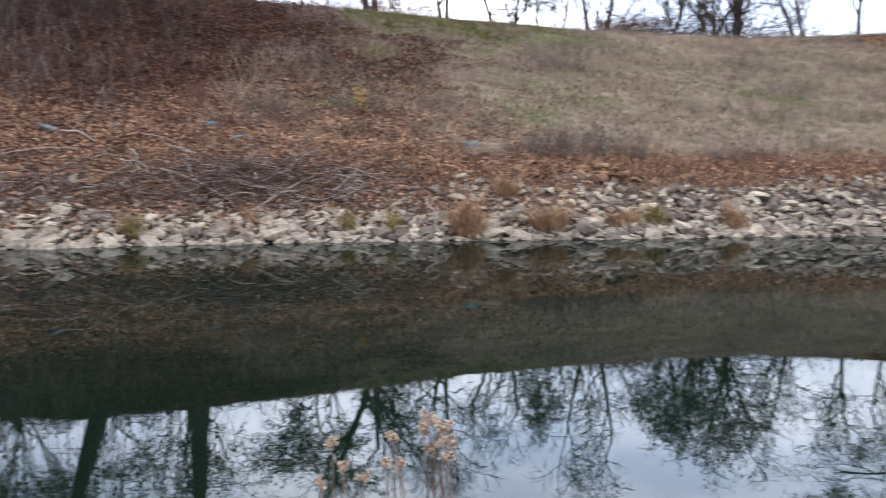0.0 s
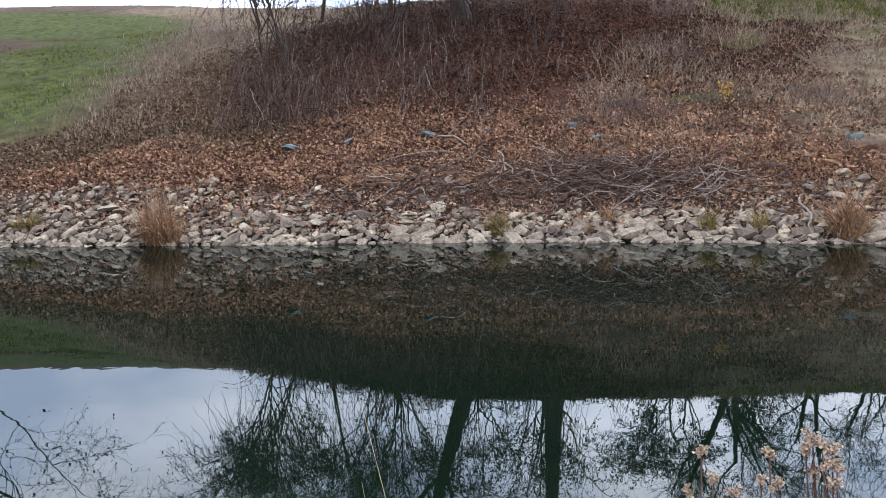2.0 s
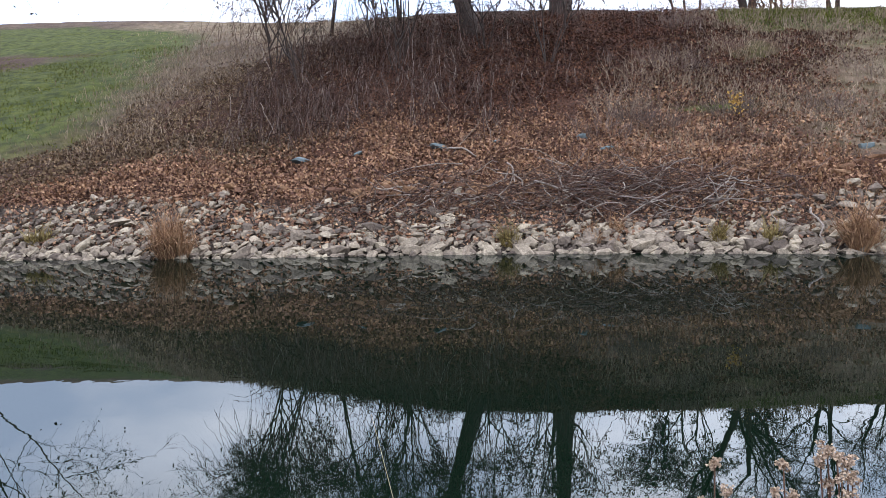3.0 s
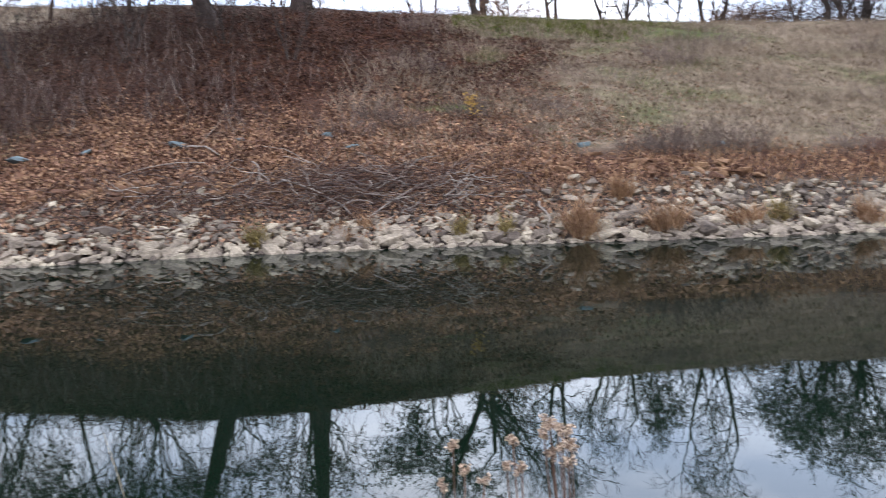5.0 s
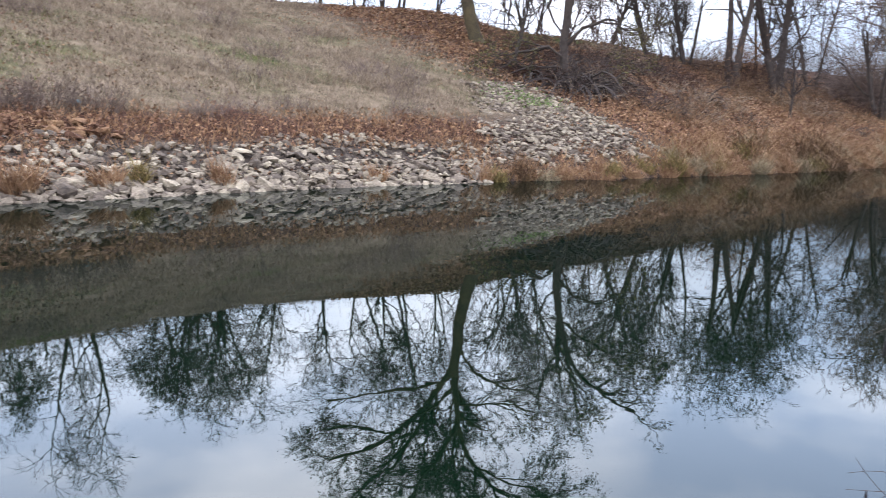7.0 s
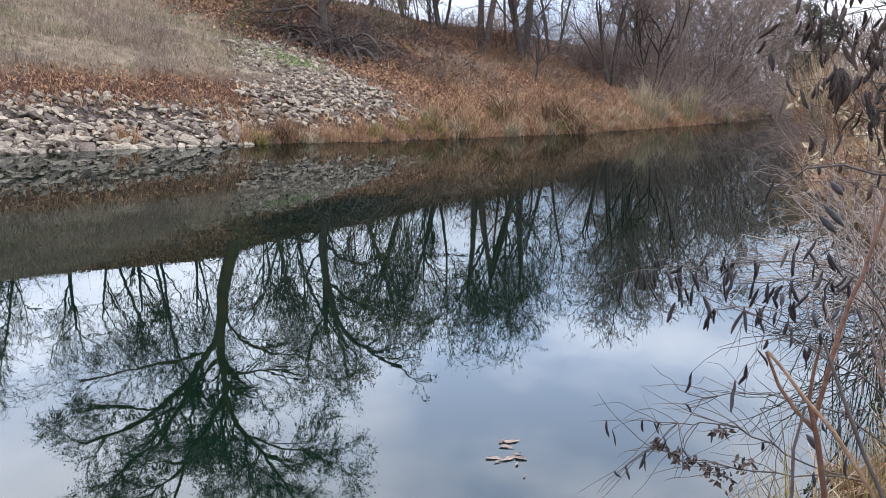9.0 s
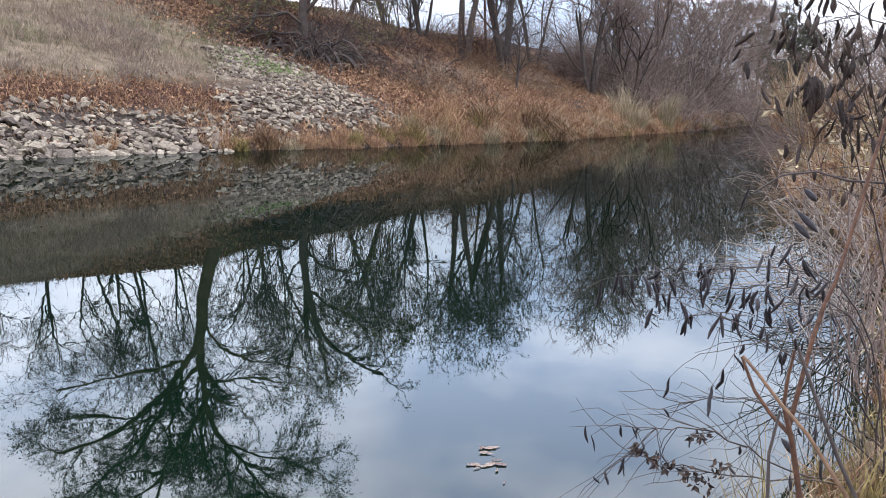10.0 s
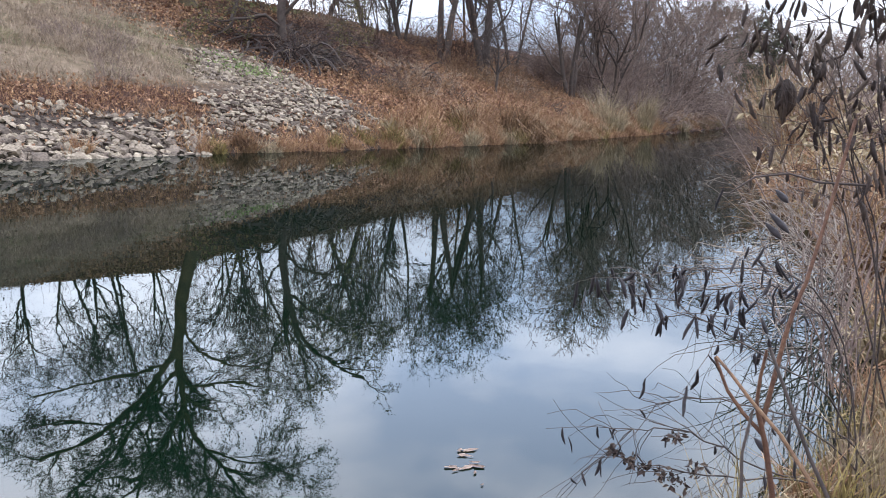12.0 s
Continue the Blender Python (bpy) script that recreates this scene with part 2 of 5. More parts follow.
# ---- building helpers ----
def mesh_of(name, verts, faces, mat, smooth=False):
    """A mesh from arrays: verts (n, 3), faces (m, k), all with k corners."""
    verts, faces = np.asarray(verts, np.float32).reshape(-1, 3), np.asarray(faces, np.int32)
    me = bpy.data.meshes.new(name)
    k = faces.shape[1]
    me.vertices.add(len(verts))
    me.vertices.foreach_set("co", verts.ravel())
    me.loops.add(faces.size)
    me.loops.foreach_set("vertex_index", faces.ravel())
    me.polygons.add(len(faces))
    me.polygons.foreach_set("loop_start", np.arange(len(faces), dtype=np.int32) * k)
    me.polygons.foreach_set("use_smooth", np.full(len(faces), smooth))
    me.materials.append(mat)
    me.update(calc_edges=True)
    me.validate()
    return me


def thing(name, label, category, at=(0, 0, 0), group="", kind=""):
    ob = new(name)
    ob.empty_display_size = 0.2
    ob.location = at
    return tagged(ob, label, category, group, kind)


def part(name, me, parent, label="", kind=""):
    ob = new(name, me)
    ob.parent = parent
    return tagged(ob, label, kind=kind)


def tubes(P, R, sides):
    """Tapered tubes along n polylines of m points each: P (n, m, 3), R (n, m)."""
    n, m, _ = P.shape
    d = P[:, -1] - P[:, 0]
    d /= np.linalg.norm(d, axis=1)[:, None] + 1e-9
    ref = np.where(np.abs(d[:, 2:3]) > 0.8, np.array([[1.0, 0.0, 0.0]]), np.array([[0.0, 0.0, 1.0]]))
    u = np.cross(d, ref)
    u /= np.linalg.norm(u, axis=1)[:, None] + 1e-9
    v = np.cross(d, u)
    a = np.arange(sides) * 2 * np.pi / sides
    ring = np.cos(a)[None, :, None] * u[:, None, :] + np.sin(a)[None, :, None] * v[:, None, :]
    V = P[:, :, None, :] + R[:, :, None, None] * ring[:, None, :, :]
    idx = np.arange(n * m * sides).reshape(n, m, sides)
    A, B = idx[:, :-1], idx[:, 1:]
    F = np.stack([A, np.roll(A, -1, 2), np.roll(B, -1, 2), B], -1).reshape(-1, 4)
    return V.reshape(-1, 3), F


def join(parts):
    V, F, o = [], [], 0
    for v, f in parts:
        V.append(v)
        F.append(f + o)
        o += len(v)
    return np.concatenate(V), np.concatenate(F)


def paths(rng, start, way, length, m, wander, lift):
    """n wandering polylines from start along way; lift bends them up (or down)."""
    n = len(start)
    P = np.zeros((n, m, 3))
    P[:, 0] = start
    d = way / (np.linalg.norm(way, axis=1)[:, None] + 1e-9)
    step = (length / (m - 1))[:, None]
    for i in range(1, m):
        d = d + rng.normal(0, wander, (n, 3)) + np.array([0, 0, 1.0]) * lift
        d /= np.linalg.norm(d, axis=1)[:, None]
        P[:, i] = P[:, i - 1] + d * step
    return P


def leaf_quads(rng, at, size, droop=0.0, wide=0.55, lie=1.0):
    """One bent rhombic leaf at each place; lie below 1 lays it flatter."""
    n = len(at)
    d = rng.normal(0, 1, (n, 3))
    d[:, 2] = d[:, 2] * lie - droop
    d /= np.linalg.norm(d, axis=1)[:, None]
    s = np.cross(d, rng.normal(0, lie, (n, 3)) + np.array([0, 0, 2.2 * (1 - lie)]))
    s /= np.linalg.norm(s, axis=1)[:, None]
    up = np.cross(d, s)
    L = (size * rng.uniform(0.6, 1.3, n))[:, None]
    V = np.stack([at, at + d * L * 0.5 + s * L * wide * 0.5 + up * L * 0.12, at + d * L, at + d * L * 0.5 - s * L * wide * 0.5 + up * L * 0.12], 1)
    return V.reshape(-1, 3), np.arange(4 * n).reshape(n, 4)


def blades(rng, at, height, width, lean=0.35, bend=0.3, out=None):
    """One bent, tapered blade of grass at each place: two quads."""
    n = len(at)
    a = rng.uniform(0, 2 * np.pi, n)
    side = np.stack([np.cos(a), np.sin(a), np.zeros(n)], 1)
    t = rng.normal(0, lean, (n, 3))
    if out is not None:
        t += out
    t[:, 2] = 1
    t /= np.linalg.norm(t, axis=1)[:, None]
    h = (height * rng.uniform(0.5, 1.2, n))[:, None]
    w = width * rng.uniform(0.6, 1.3, n)[:, None]
    mid = at + t * h * 0.55
    tip = mid + (t + rng.normal(0, bend, (n, 3)) + np.array([0, 0, -bend])) * h * 0.5
    V = np.stack([at - side * w, at + side * w, mid + side * w * 0.7, mid - side * w * 0.7, tip + side * w * 0.15, tip - side * w * 0.15], 1)
    i = np.arange(n)[:, None] * 6
    F = np.concatenate([i + np.array([[0, 1, 2, 3]]), i + np.array([[3, 2, 4, 5]])])
    return V.reshape(-1, 3), F



# ---- lie of the land ----
def interp(x, pts):
    """Smooth (monotone-ish cubic) interpolation through (x, value) pairs."""
    if x <= pts[0][0]:
        (a, u), (b, v) = pts[0], pts[1]
        return u + (v - u) / (b - a) * (x - a)
    for i in range(len(pts) - 1):
        (a, u), (b, v) = pts[i], pts[i + 1]
        if x <= b:
            m0 = (v - pts[i - 1][1]) / (b - pts[i - 1][0]) if i else (v - u) / (b - a)
            m1 = (pts[i + 2][1] - u) / (pts[i + 2][0] - a) if i + 2 < len(pts) else (v - u) / (b - a)
            d = b - a
            t = (x - a) / d
            return ((2 * t**3 - 3 * t**2 + 1) * u + (t**3 - 2 * t**2 + t) * d * m0
                    + (3 * t**2 - 2 * t**3) * v + (t**3 - t**2) * d * m1)
    (a, u), (b, v) = pts[-2], pts[-1]
    return u + (v - u) / (b - a) * (x - a)


FAR_SHORE = [(-70, -4), (-40, 5.5), (-16.6, 13.3), (-11, 15.2), (-6.6, 17.0), (-2.4, 18.0), (3, 18.8), (10, 20.0), (16, 20.0), (22, 19.6), (34, 20.0), (60, 24.0), (115, 35), (180, 50)]
NEAR_SHORE = [(-80, -8), (-30, -1), (-8, 1.0), (0, 1.15), (3, 0.75), (6, 0.65), (9, 1.35), (12, 2.3), (20, 5.0), (40, 10.5), (70, 18), (112, 32), (180, 54)]
CREST_Y = [(-120, 48), (-79, 61), (-66, 66), (-50, 59.5), (-37, 52.7), (-23, 40), (-17, 36.3), (-10, 36.0), (0, 40.5), (8, 43), (16, 44.5), (25, 43), (34, 40), (50, 42), (72, 45), (115, 56), (180, 72)]
CREST_Z = [(-120, 20), (-79, 19.6), (-66, 19.4), (-50, 16.6), (-37, 14.1), (-23, 10.8), (-15, 9.6), (-8, 9.1), (0, 8.95), (10, 8.78), (20, 8.75), (26, 8.77), (29.2, 8.55), (31, 8.02), (34, 7.72), (40, 7.65), (50, 7.3), (72, 7.6), (115, 8), (180, 8)]


def ground_z(x, y):
    """Height of the bare ground: two banks and the channel's bed between them."""
    ys, yn = interp(x, FAR_SHORE), interp(x, NEAR_SHORE)
    if y < yn:
        n = yn - y
        return 0.30 * (1 - math.exp(-n / 0.6)) + 0.012 * min(n, 40)
    if y < ys:
        return -min(1.3, 0.45 * min(ys - y, y - yn))
    s, run, top = y - ys, interp(x, CREST_Y) - ys, interp(x, CREST_Z)
    if s < 2.8:
        return 0.47 * s
    if s < 3.3:
        return 1.316 + 0.5 * (s - 2.8)
    u = (s - 3.3) / (run - 3.3)
    if u < 1:
        z = 1.566 + (top - 1.566) * u
        k = max(0.0, (u - 0.86) / 0.14)
        return z - 0.16 * k * k
    return top - 0.16 - 0.05 * min(s - run, 60)


GZ = np.vectorize(ground_z, otypes=[float])
SHORE = np.vectorize(lambda x: interp(x, FAR_SHORE), otypes=[float])
CRESTY = np.vectorize(lambda x: interp(x, CREST_Y), otypes=[float])


def seat(x, y):
    """Points on the ground, as an (n, 3) array."""
    x, y = np.asarray(x, float), np.asarray(y, float)
    return np.stack([x, y, GZ(x, y)], 1)


def bump01(v, lo, hi, soft):
    """1 inside lo..hi with soft shoulders."""
    return 1 / (1 + np.exp(-(v - lo) / soft)) * 1 / (1 + np.exp((v - hi) / soft))


def in_chute(x, s):
    """The fan of stones that widens uphill between the grass and the wooded slope."""
    x, s = x + 0.45 * np.sin(5.3 * s + 2 * x) + 0.3 * np.sin(13 * x), s + 0.4 * np.sin(4.1 * x) + 0.25 * np.sin(11 * x + s)
    return (s > 0.9 + 0.12 * np.clip(x - 17, 0, 9)) & (x > 16.5 + 0.62 * np.clip(s - 1, 0, 9)) & (x < 25.2 - 0.1 * s) & (s < 9.2)


# what grows where on the far bank, by the place along it (x) and the way up from the water (s)
def litter_at(x, s):
    main = bump01(x, -22, 0, 1.5) * bump01(s, 2.6, 19, 0.8)
    ragged = s + 0.35 * np.sin(1.9 * x) + 0.25 * np.sin(4.7 * x + 1)
    band = bump01(ragged, 2.5, 4.4, 0.35) * bump01(x, -40, 24, 1.5)
    right = 0.8 * bump01(x, 25.2 - 0.3 * (s - 6), 200, 0.8) * bump01(s, 0.0, 40, 0.5)
    top = 0.55 * bump01(x, 21 - 0.1 * s, 40, 1.5) * bump01(s, 14, 30, 2)
    return np.maximum(np.maximum(main, band), np.maximum(right, top)) * (1 - 0.9 * in_chute(x, s))


def green_at(x, s):
    left = bump01(-x, 21.5 + 0.53 * (s - 6.8), 500, 1.2) * bump01(s, 6.1, CRESTY(x) - SHORE(x) - 8, 1.0)
    strip = bump01(x, -4, 8, 0.8) * bump01(s, 17.6, 22.6, 0.5)
    back = bump01(s, CRESTY(x) - SHORE(x) + 1, 900, 1.0) * 0.8
    chute = np.exp(-((x - 22.8) / 0.8) ** 2 - ((s - 6.8) / 0.8) ** 2)
    spot = 0.85 * np.exp(-((x + 3.2) / 1.6) ** 2 - ((s - 8.4) / 0.5) ** 2)
    crown = 0.9 * bump01(x, 29, 60, 1) * bump01(s, CRESTY(x) - SHORE(x) - 3.2, CRESTY(x) - SHORE(x) + 8, 0.5)
    far = 0.7 * bump01(x, 48, 80, 3) * bump01(s, 5, 9, 0.8)
    moss = (0.3 + 0.32 * np.sin(1.1 * x + 2 * np.sin(0.6 * s)) * np.sin(0.85 * s + 0.4 * x)) * bump01(x, -4, 23, 1) * bump01(s, 5.5, 21, 1)
    return np.maximum.reduce([moss, left, strip, back * np.ones_like(x), chute, spot, far, crown])


def dry_at(x, s):
    return bump01(x, -4.5 + 0.25 * np.clip(s - 9, -6, 6), 23.5 - 0.1 * s, 1.2) * bump01(s, 4.6, 24, 0.6) + 0.4 * bump01(-x, 15, 60, 2) * bump01(s, 3, 60, 1) + 0.35 * bump01(-x, 22, 200, 2) * bump01(s, CRESTY(x) - SHORE(x) - 8, 200, 1)


# ---- ground: one sheet with both banks, the bed and the land to the horizon ----
def build_ground():
    def axis(lo, hi, step, far):
        a = list(np.arange(lo, hi + 0.01, step))
        g = step
        left, right = [], []
        p, q = lo, hi
        while p > -far:
            g *= 1.35
            p -= g
            q += g
            left.append(p)
            right.append(q)
        return np.array(left[::-1] + a + right)
    xs, ys = axis(-62, 78, 0.6, 2500), axis(-6, 62, 0.42, 2500)
    X, Y = np.meshgrid(xs, ys)
    Z = GZ(X, Y)
    rough = np.array([noise.noise((x * 0.35, y * 0.35, 3.0)) * 0.22 + noise.noise((x * 1.3, y * 1.3, 7.0)) * 0.09 for x, y in zip(X.ravel(), Y.ravel())]).reshape(X.shape)
    S = Y - SHORE(X)
    run = CRESTY(X) - SHORE(X)
    Z += rough * np.clip((S - 2.2) / 2, 0, 1) * np.clip((run - S) / 2 + 0.35, 0.25, 1)
    far = np.hypot(X, Y) > 400
    Z[far] = np.clip(Z[far], -2, 9)
    V = np.stack([X, Y, Z], -1).reshape(-1, 3)
    i = np.arange(X.size).reshape(X.shape)
    F = np.stack([i[:-1, :-1], i[:-1, 1:], i[1:, 1:], i[1:, :-1]], -1).reshape(-1, 4)
    me = mesh_of("ground", V, F, SOIL, True)
    s, x = S.ravel(), X.ravel()
    near = (Y < 0.5 * (SHORE(X) + 2)).ravel()
    dirt = bump01(s + 0.6 * np.sin(0.8 * x), 27, 35, 0.7) * bump01(-x, 42.5, 90, 1.2)
    shaded_gravel = bump01(s, -3, 2.6, 0.2) * bump01(x, -60, 15.5, 0.5)
    for name, val in (("litter", litter_at(x, s)), ("green", green_at(x, s) * (1 - dirt)), ("dry", dry_at(x, s) * (1 - dirt)), ("shaded_gravel", np.where(near, 0.0, shaded_gravel))):
        val = np.where(near, 0.5 if name in ("dry", "litter") else 0.0, val)
        a = me.attributes.new(name, "FLOAT", "POINT")
        a.data.foreach_set("value", np.clip(val, 0, 1).astype(np.float32))
    tagged(new("ground", me), "earth banks with leaf litter, dry thatch and green grass", "ground", kind="structure")


build_ground()
wv = np.array([(-260, -60, 0), (320, -60, 0), (320, 120, 0), (-260, 120, 0)], float)
tagged(new("water", mesh_of("water", wv, [[0, 1, 2, 3]], WATER)), "still dark green water mirroring sky and trees", "water", kind="structure")


# ---- trees ----
def run_of(line, n, x, y):
    """n points along a bent line given as (across, up, away) by the bearing of its foot."""
    d = math.hypot(x, y)
    L = np.array(line, float)
    t = np.linspace(0, len(L) - 1, n)
    a, u, w = (np.interp(t, np.arange(len(L)), L[:, i]) for i in range(3))
    return np.stack([(a * y + w * x) / d, (w * y - a * x) / d, u + 0.25], 1)


def tree(name, label, x, y, height, radius, seed, lean=(0, 0), stems=1, clear=0.35, spread=0.9, twigs=1.0, leaves=0, leaf_mat=None, leaf_size=0.1,
         bark=None, twig_mat=None, droop=0.0, group="", sink=0.25, limbs=8, thin=1.5, bole=0.62, fine=1.0, flare=0.75, shoots=0, bole_line=(), bones=(), offshoot=3.0, leaf_low=0.0, tilt=0.28):
    """A bare winter tree: stems that fork into limbs, branches and fine twigs.

    bole_line and bones give one stem and its limbs their own bends: points (across, up, away) from the foot."""
    rng = np.random.default_rng(seed)
    z0 = ground_z(x, y) - sink
    ob = thing(name, label, "tree", (x, y, z0), group)
    bark, twig_mat = bark or BARK, twig_mat or TWIG
    a = rng.uniform(0, 2 * np.pi, stems)
    tilt = 0.0 if stems == 1 else tilt
    way = np.stack([np.cos(a) * tilt + lean[0], np.sin(a) * tilt + lean[1], np.ones(stems)], 1)
    trunk = paths(rng, np.zeros((stems, 3)) + np.stack([np.cos(a), np.sin(a), a * 0], 1) * radius * (0 if stems == 1 else 1.1), way, np.full(stems, height * bole) * rng.uniform(0.85, 1.0, stems), 9, 0.05, 0.03)
    if bole_line:
        trunk = run_of(bole_line, 9, x, y)[None]
    tr = radius * np.linspace(1, 0.75 if bole_line else 0.42, 9)[None, :] * np.ones((stems, 1)) * (1 if stems == 1 else 0.62)
    tr[:, 0] *= 1.35
    made = [(trunk, tr, 9)]
    for k in range(stems):
        part("trunk", mesh_of("trunk", *tubes(trunk[k:k + 1], tr[k:k + 1], 10), bark, True), ob)
    levels = []
    parent, pr, size = trunk, tr, height * (1.12 - bole) * spread
    counts = (max(3, round(limbs / stems ** 0.6)), max(3, round(6 * fine)), max(3, round(6 * fine)), max(2, round(6 * twigs)))
    for lev, cnt in enumerate(counts):
        n, m, _ = parent.shape
        lo = clear / bole * 0.8 if lev == 0 else 0.22
        f = rng.uniform(min(lo, 0.85), 1.0, (n, cnt))
        f[:, 0] = 1.0
        q = f * (m - 1)
        i0 = np.minimum(q.astype(int), m - 2)
        fr = (q - i0)[..., None]
        idx = np.arange(n)[:, None]
        st = parent[idx, i0] * (1 - fr) + parent[idx, i0 + 1] * fr
        along = parent[idx, i0 + 1] - parent[idx, i0]
        along /= np.linalg.norm(along, axis=2)[..., None] + 1e-9
        side = rng.normal(0, 1, along.shape)
        side -= (side * along).sum(2)[..., None] * along
        side /= np.linalg.norm(side, axis=2)[..., None] + 1e-9
        w = (flare if lev == 0 else 0.9) + rng.uniform(-0.2, 0.2, (n, cnt, 1))
        way = along + side * w
        r0 = (pr[idx, i0] * (1 - fr[..., 0]) + pr[idx, i0 + 1] * fr[..., 0]) * rng.uniform(0.45, 0.7, (n, cnt))
        ln = size * rng.uniform(0.55, 1.1, (n, cnt)) * (1.15 - 0.45 * f)
        st, way, r0, ln = st.reshape(-1, 3), way.reshape(-1, 3), r0.ravel(), ln.ravel()
        pts = (8, 6, 5, 3)[lev]
        lift = (0.10, 0.03, 0.0, -0.02)[lev] - droop * (0.02, 0.08, 0.16, 0.22)[lev]
        P = paths(rng, st, way, ln, pts, (0.14, 0.17, 0.2, 0.22)[lev], lift)
        r0 = np.clip(r0, (0.03, 0.014, 0.008, 0.0055)[lev] * thin, 1)
        Rr = r0[:, None] * np.linspace(1, 0.35, pts)[None, :]
        if bones and lev == 0:
            P = np.stack([run_of(k[0], pts, x, y) for k in bones])
            P[:, 1:] += rng.normal(0, 0.07, P[:, 1:].shape)
            Rr = np.array([k[1] for k in bones])[:, None] * np.linspace(1, 0.4, pts)[None, :]
            size = offshoot / 0.52
        levels.append((P, Rr))
        parent, pr, size = P, Rr, size * 0.52
    for k in range(len(levels[0][0])):
        limb = part("limb", mesh_of("limb", *tubes(levels[0][0][k:k + 1], levels[0][1][k:k + 1], 6), bark, True), ob)
        own = slice(k * counts[1], (k + 1) * counts[1])
        part("branchwork", mesh_of("branchwork", *tubes(levels[1][0][own], levels[1][1][own], 4), bark), limb, kind="stuff")
    part("twigwork", mesh_of("twigwork", *join([tubes(*levels[2], 3), tubes(*levels[3], 3)]), twig_mat), ob, "fine bare twigs", "stuff")
    if shoots:
        # long limp shoots hanging from the branches towards the ground
        pool = np.concatenate([levels[1][0][:, 2:].reshape(-1, 3), levels[2][0][:, 2:].reshape(-1, 3)])
        st = pool[rng.integers(0, len(pool), shoots)]
        gap = st[:, 2] + z0 - GZ(st[:, 0] + x, st[:, 1] + y)
        ln = np.clip(gap - rng.uniform(0.1, 1.2, shoots), 0.3, None) * rng.uniform(0.5, 1.0, shoots)
        H = paths(rng, st, np.stack([rng.normal(0, 0.35, shoots), rng.normal(-0.1, 0.35, shoots), -np.ones(shoots)], 1), ln, 9, 0.16, -0.12)
        part("hanging_growth", mesh_of("hanging_growth", *tubes(H, rng.uniform(0.008, 0.014, shoots)[:, None] * np.linspace(1, 0.5, 9)[None, :], 3), VINE), ob, "limp grey-brown hanging shoots", "stuff")
    if leaves:
        tips = np.concatenate([levels[3][0].reshape(-1, 3), levels[2][0][:, 1:].reshape(-1, 3)])
        tips = tips[tips[:, 2] > leaf_low * tips[:, 2].max()]
        pick = tips[rng.integers(0, len(tips), leaves)] + rng.normal(0, 0.05, (leaves, 3))
        part("foliage", mesh_of("foliage", *leaf_quads(rng, pick, leaf_size, 0.8), leaf_mat), ob, "few small withered leaves", "stuff")
    return ob


def at(az, d):
    return d * math.sin(radians(az)), d * math.cos(radians(az))


# two old trunks and a drooping leafy tree on the leaf-covered slope
tree("old_tree", "old leaning tree with a thick grey trunk on the leafy slope", -13.3, 31.6, 13, 0.4, 11, lean=(-0.42, 0.05), clear=0.42, leaves=900, leaf_mat=DEAD_LEAF, leaf_size=0.16)
tree("old_tree", "old upright tree with a thick dark trunk at the crest", -10.8, 35.3, 15, 0.43, 12, clear=0.5, leaves=900, leaf_mat=DEAD_LEAF, leaf_size=0.16)
tree("drooping_tree", "slender drooping tree with small dark withered leaves", -21.5, 33.5, 12, 0.08, 13, lean=(0.1, 0), stems=2, shoots=170, clear=0.3, spread=1.2, twigs=0.75, leaves=4500, leaf_mat=DEAD_LEAF, leaf_size=0.115, droop=0.55, thin=1.0)
tree("drooping_tree", "slender drooping tree with small dark withered leaves", -18.5, 35, 11.5, 0.08, 14, stems=3, shoots=170, clear=0.25, spread=1.15, twigs=0.7, leaves=3800, leaf_mat=DEAD_LEAF, leaf_size=0.115, droop=0.5, thin=1.0)
tree("drooping_tree", "slender drooping tree hung with withered leaves by the old trunks", -12.0, 38.5, 11, 0.11, 15, stems=3, clear=0.15, twigs=0.75, leaves=4800, leaf_mat=DEAD_LEAF, leaf_size=0.115, droop=0.5, thin=1.0)
tree("bare_tree", "bare tree standing on the green slope", -42.0, 27.0, 17, 0.16, 16, stems=3, clear=0.1, spread=1.45, twigs=1.3, leaves=3500, leaf_mat=DEAD_LEAF, leaf_size=0.18)
# trees behind the crest
tree("bare_tree", "bare many-stemmed tree behind the grassy crest", *at(-4.9, 46), 12, 0.42, 17, lean=(-0.16, 0), stems=2, tilt=0.16, clear=0.3)
tree("bare_tree", "bare crooked tree behind the grassy crest", *at(0.4, 48), 11, 0.27, 18, stems=2, clear=0.25)
tree("bare_tree", "bare crooked tree behind the grassy crest", *at(4.2, 50), 10, 0.25, 19, stems=2, clear=0.25)
tree("bare_tree", "drooping tree with many small dull green leaves behind the crest", *at(-8.6, 47), 9.5, 0.16, 20, stems=3, clear=0.3, spread=1.0, droop=0.5, leaves=9000, leaf_mat=GREEN_LEAF, leaf_size=0.12)
tree("bare_tree", "tall two-stemmed bare tree behind the crest", *at(10.6, 52), 12.5, 0.26, 21, stems=2, clear=0.08, spread=0.9, thin=1.8)
tree("leafy_tree", "low round tree with dark sparse leaves behind the crest", *at(17.8, 54), 9, 0.3, 22, stems=2, clear=0.08, spread=1.2, twigs=1.1, thin=1.9, leaves=2000, leaf_mat=GREEN_LEAF, leaf_size=0.15)
tree("leafy_tree", "low round tree with dark sparse leaves behind the crest", *at(19.4, 54), 8.5, 0.3, 23, stems=2, clear=0.06, spread=1.2, twigs=1.1, thin=1.9, leaves=1600, leaf_mat=GREEN_LEAF, leaf_size=0.15)
tree("bare_tree", "slim bare tree behind the crest", *at(26.5, 55), 10, 0.15, 24, clear=0.15, spread=0.75)
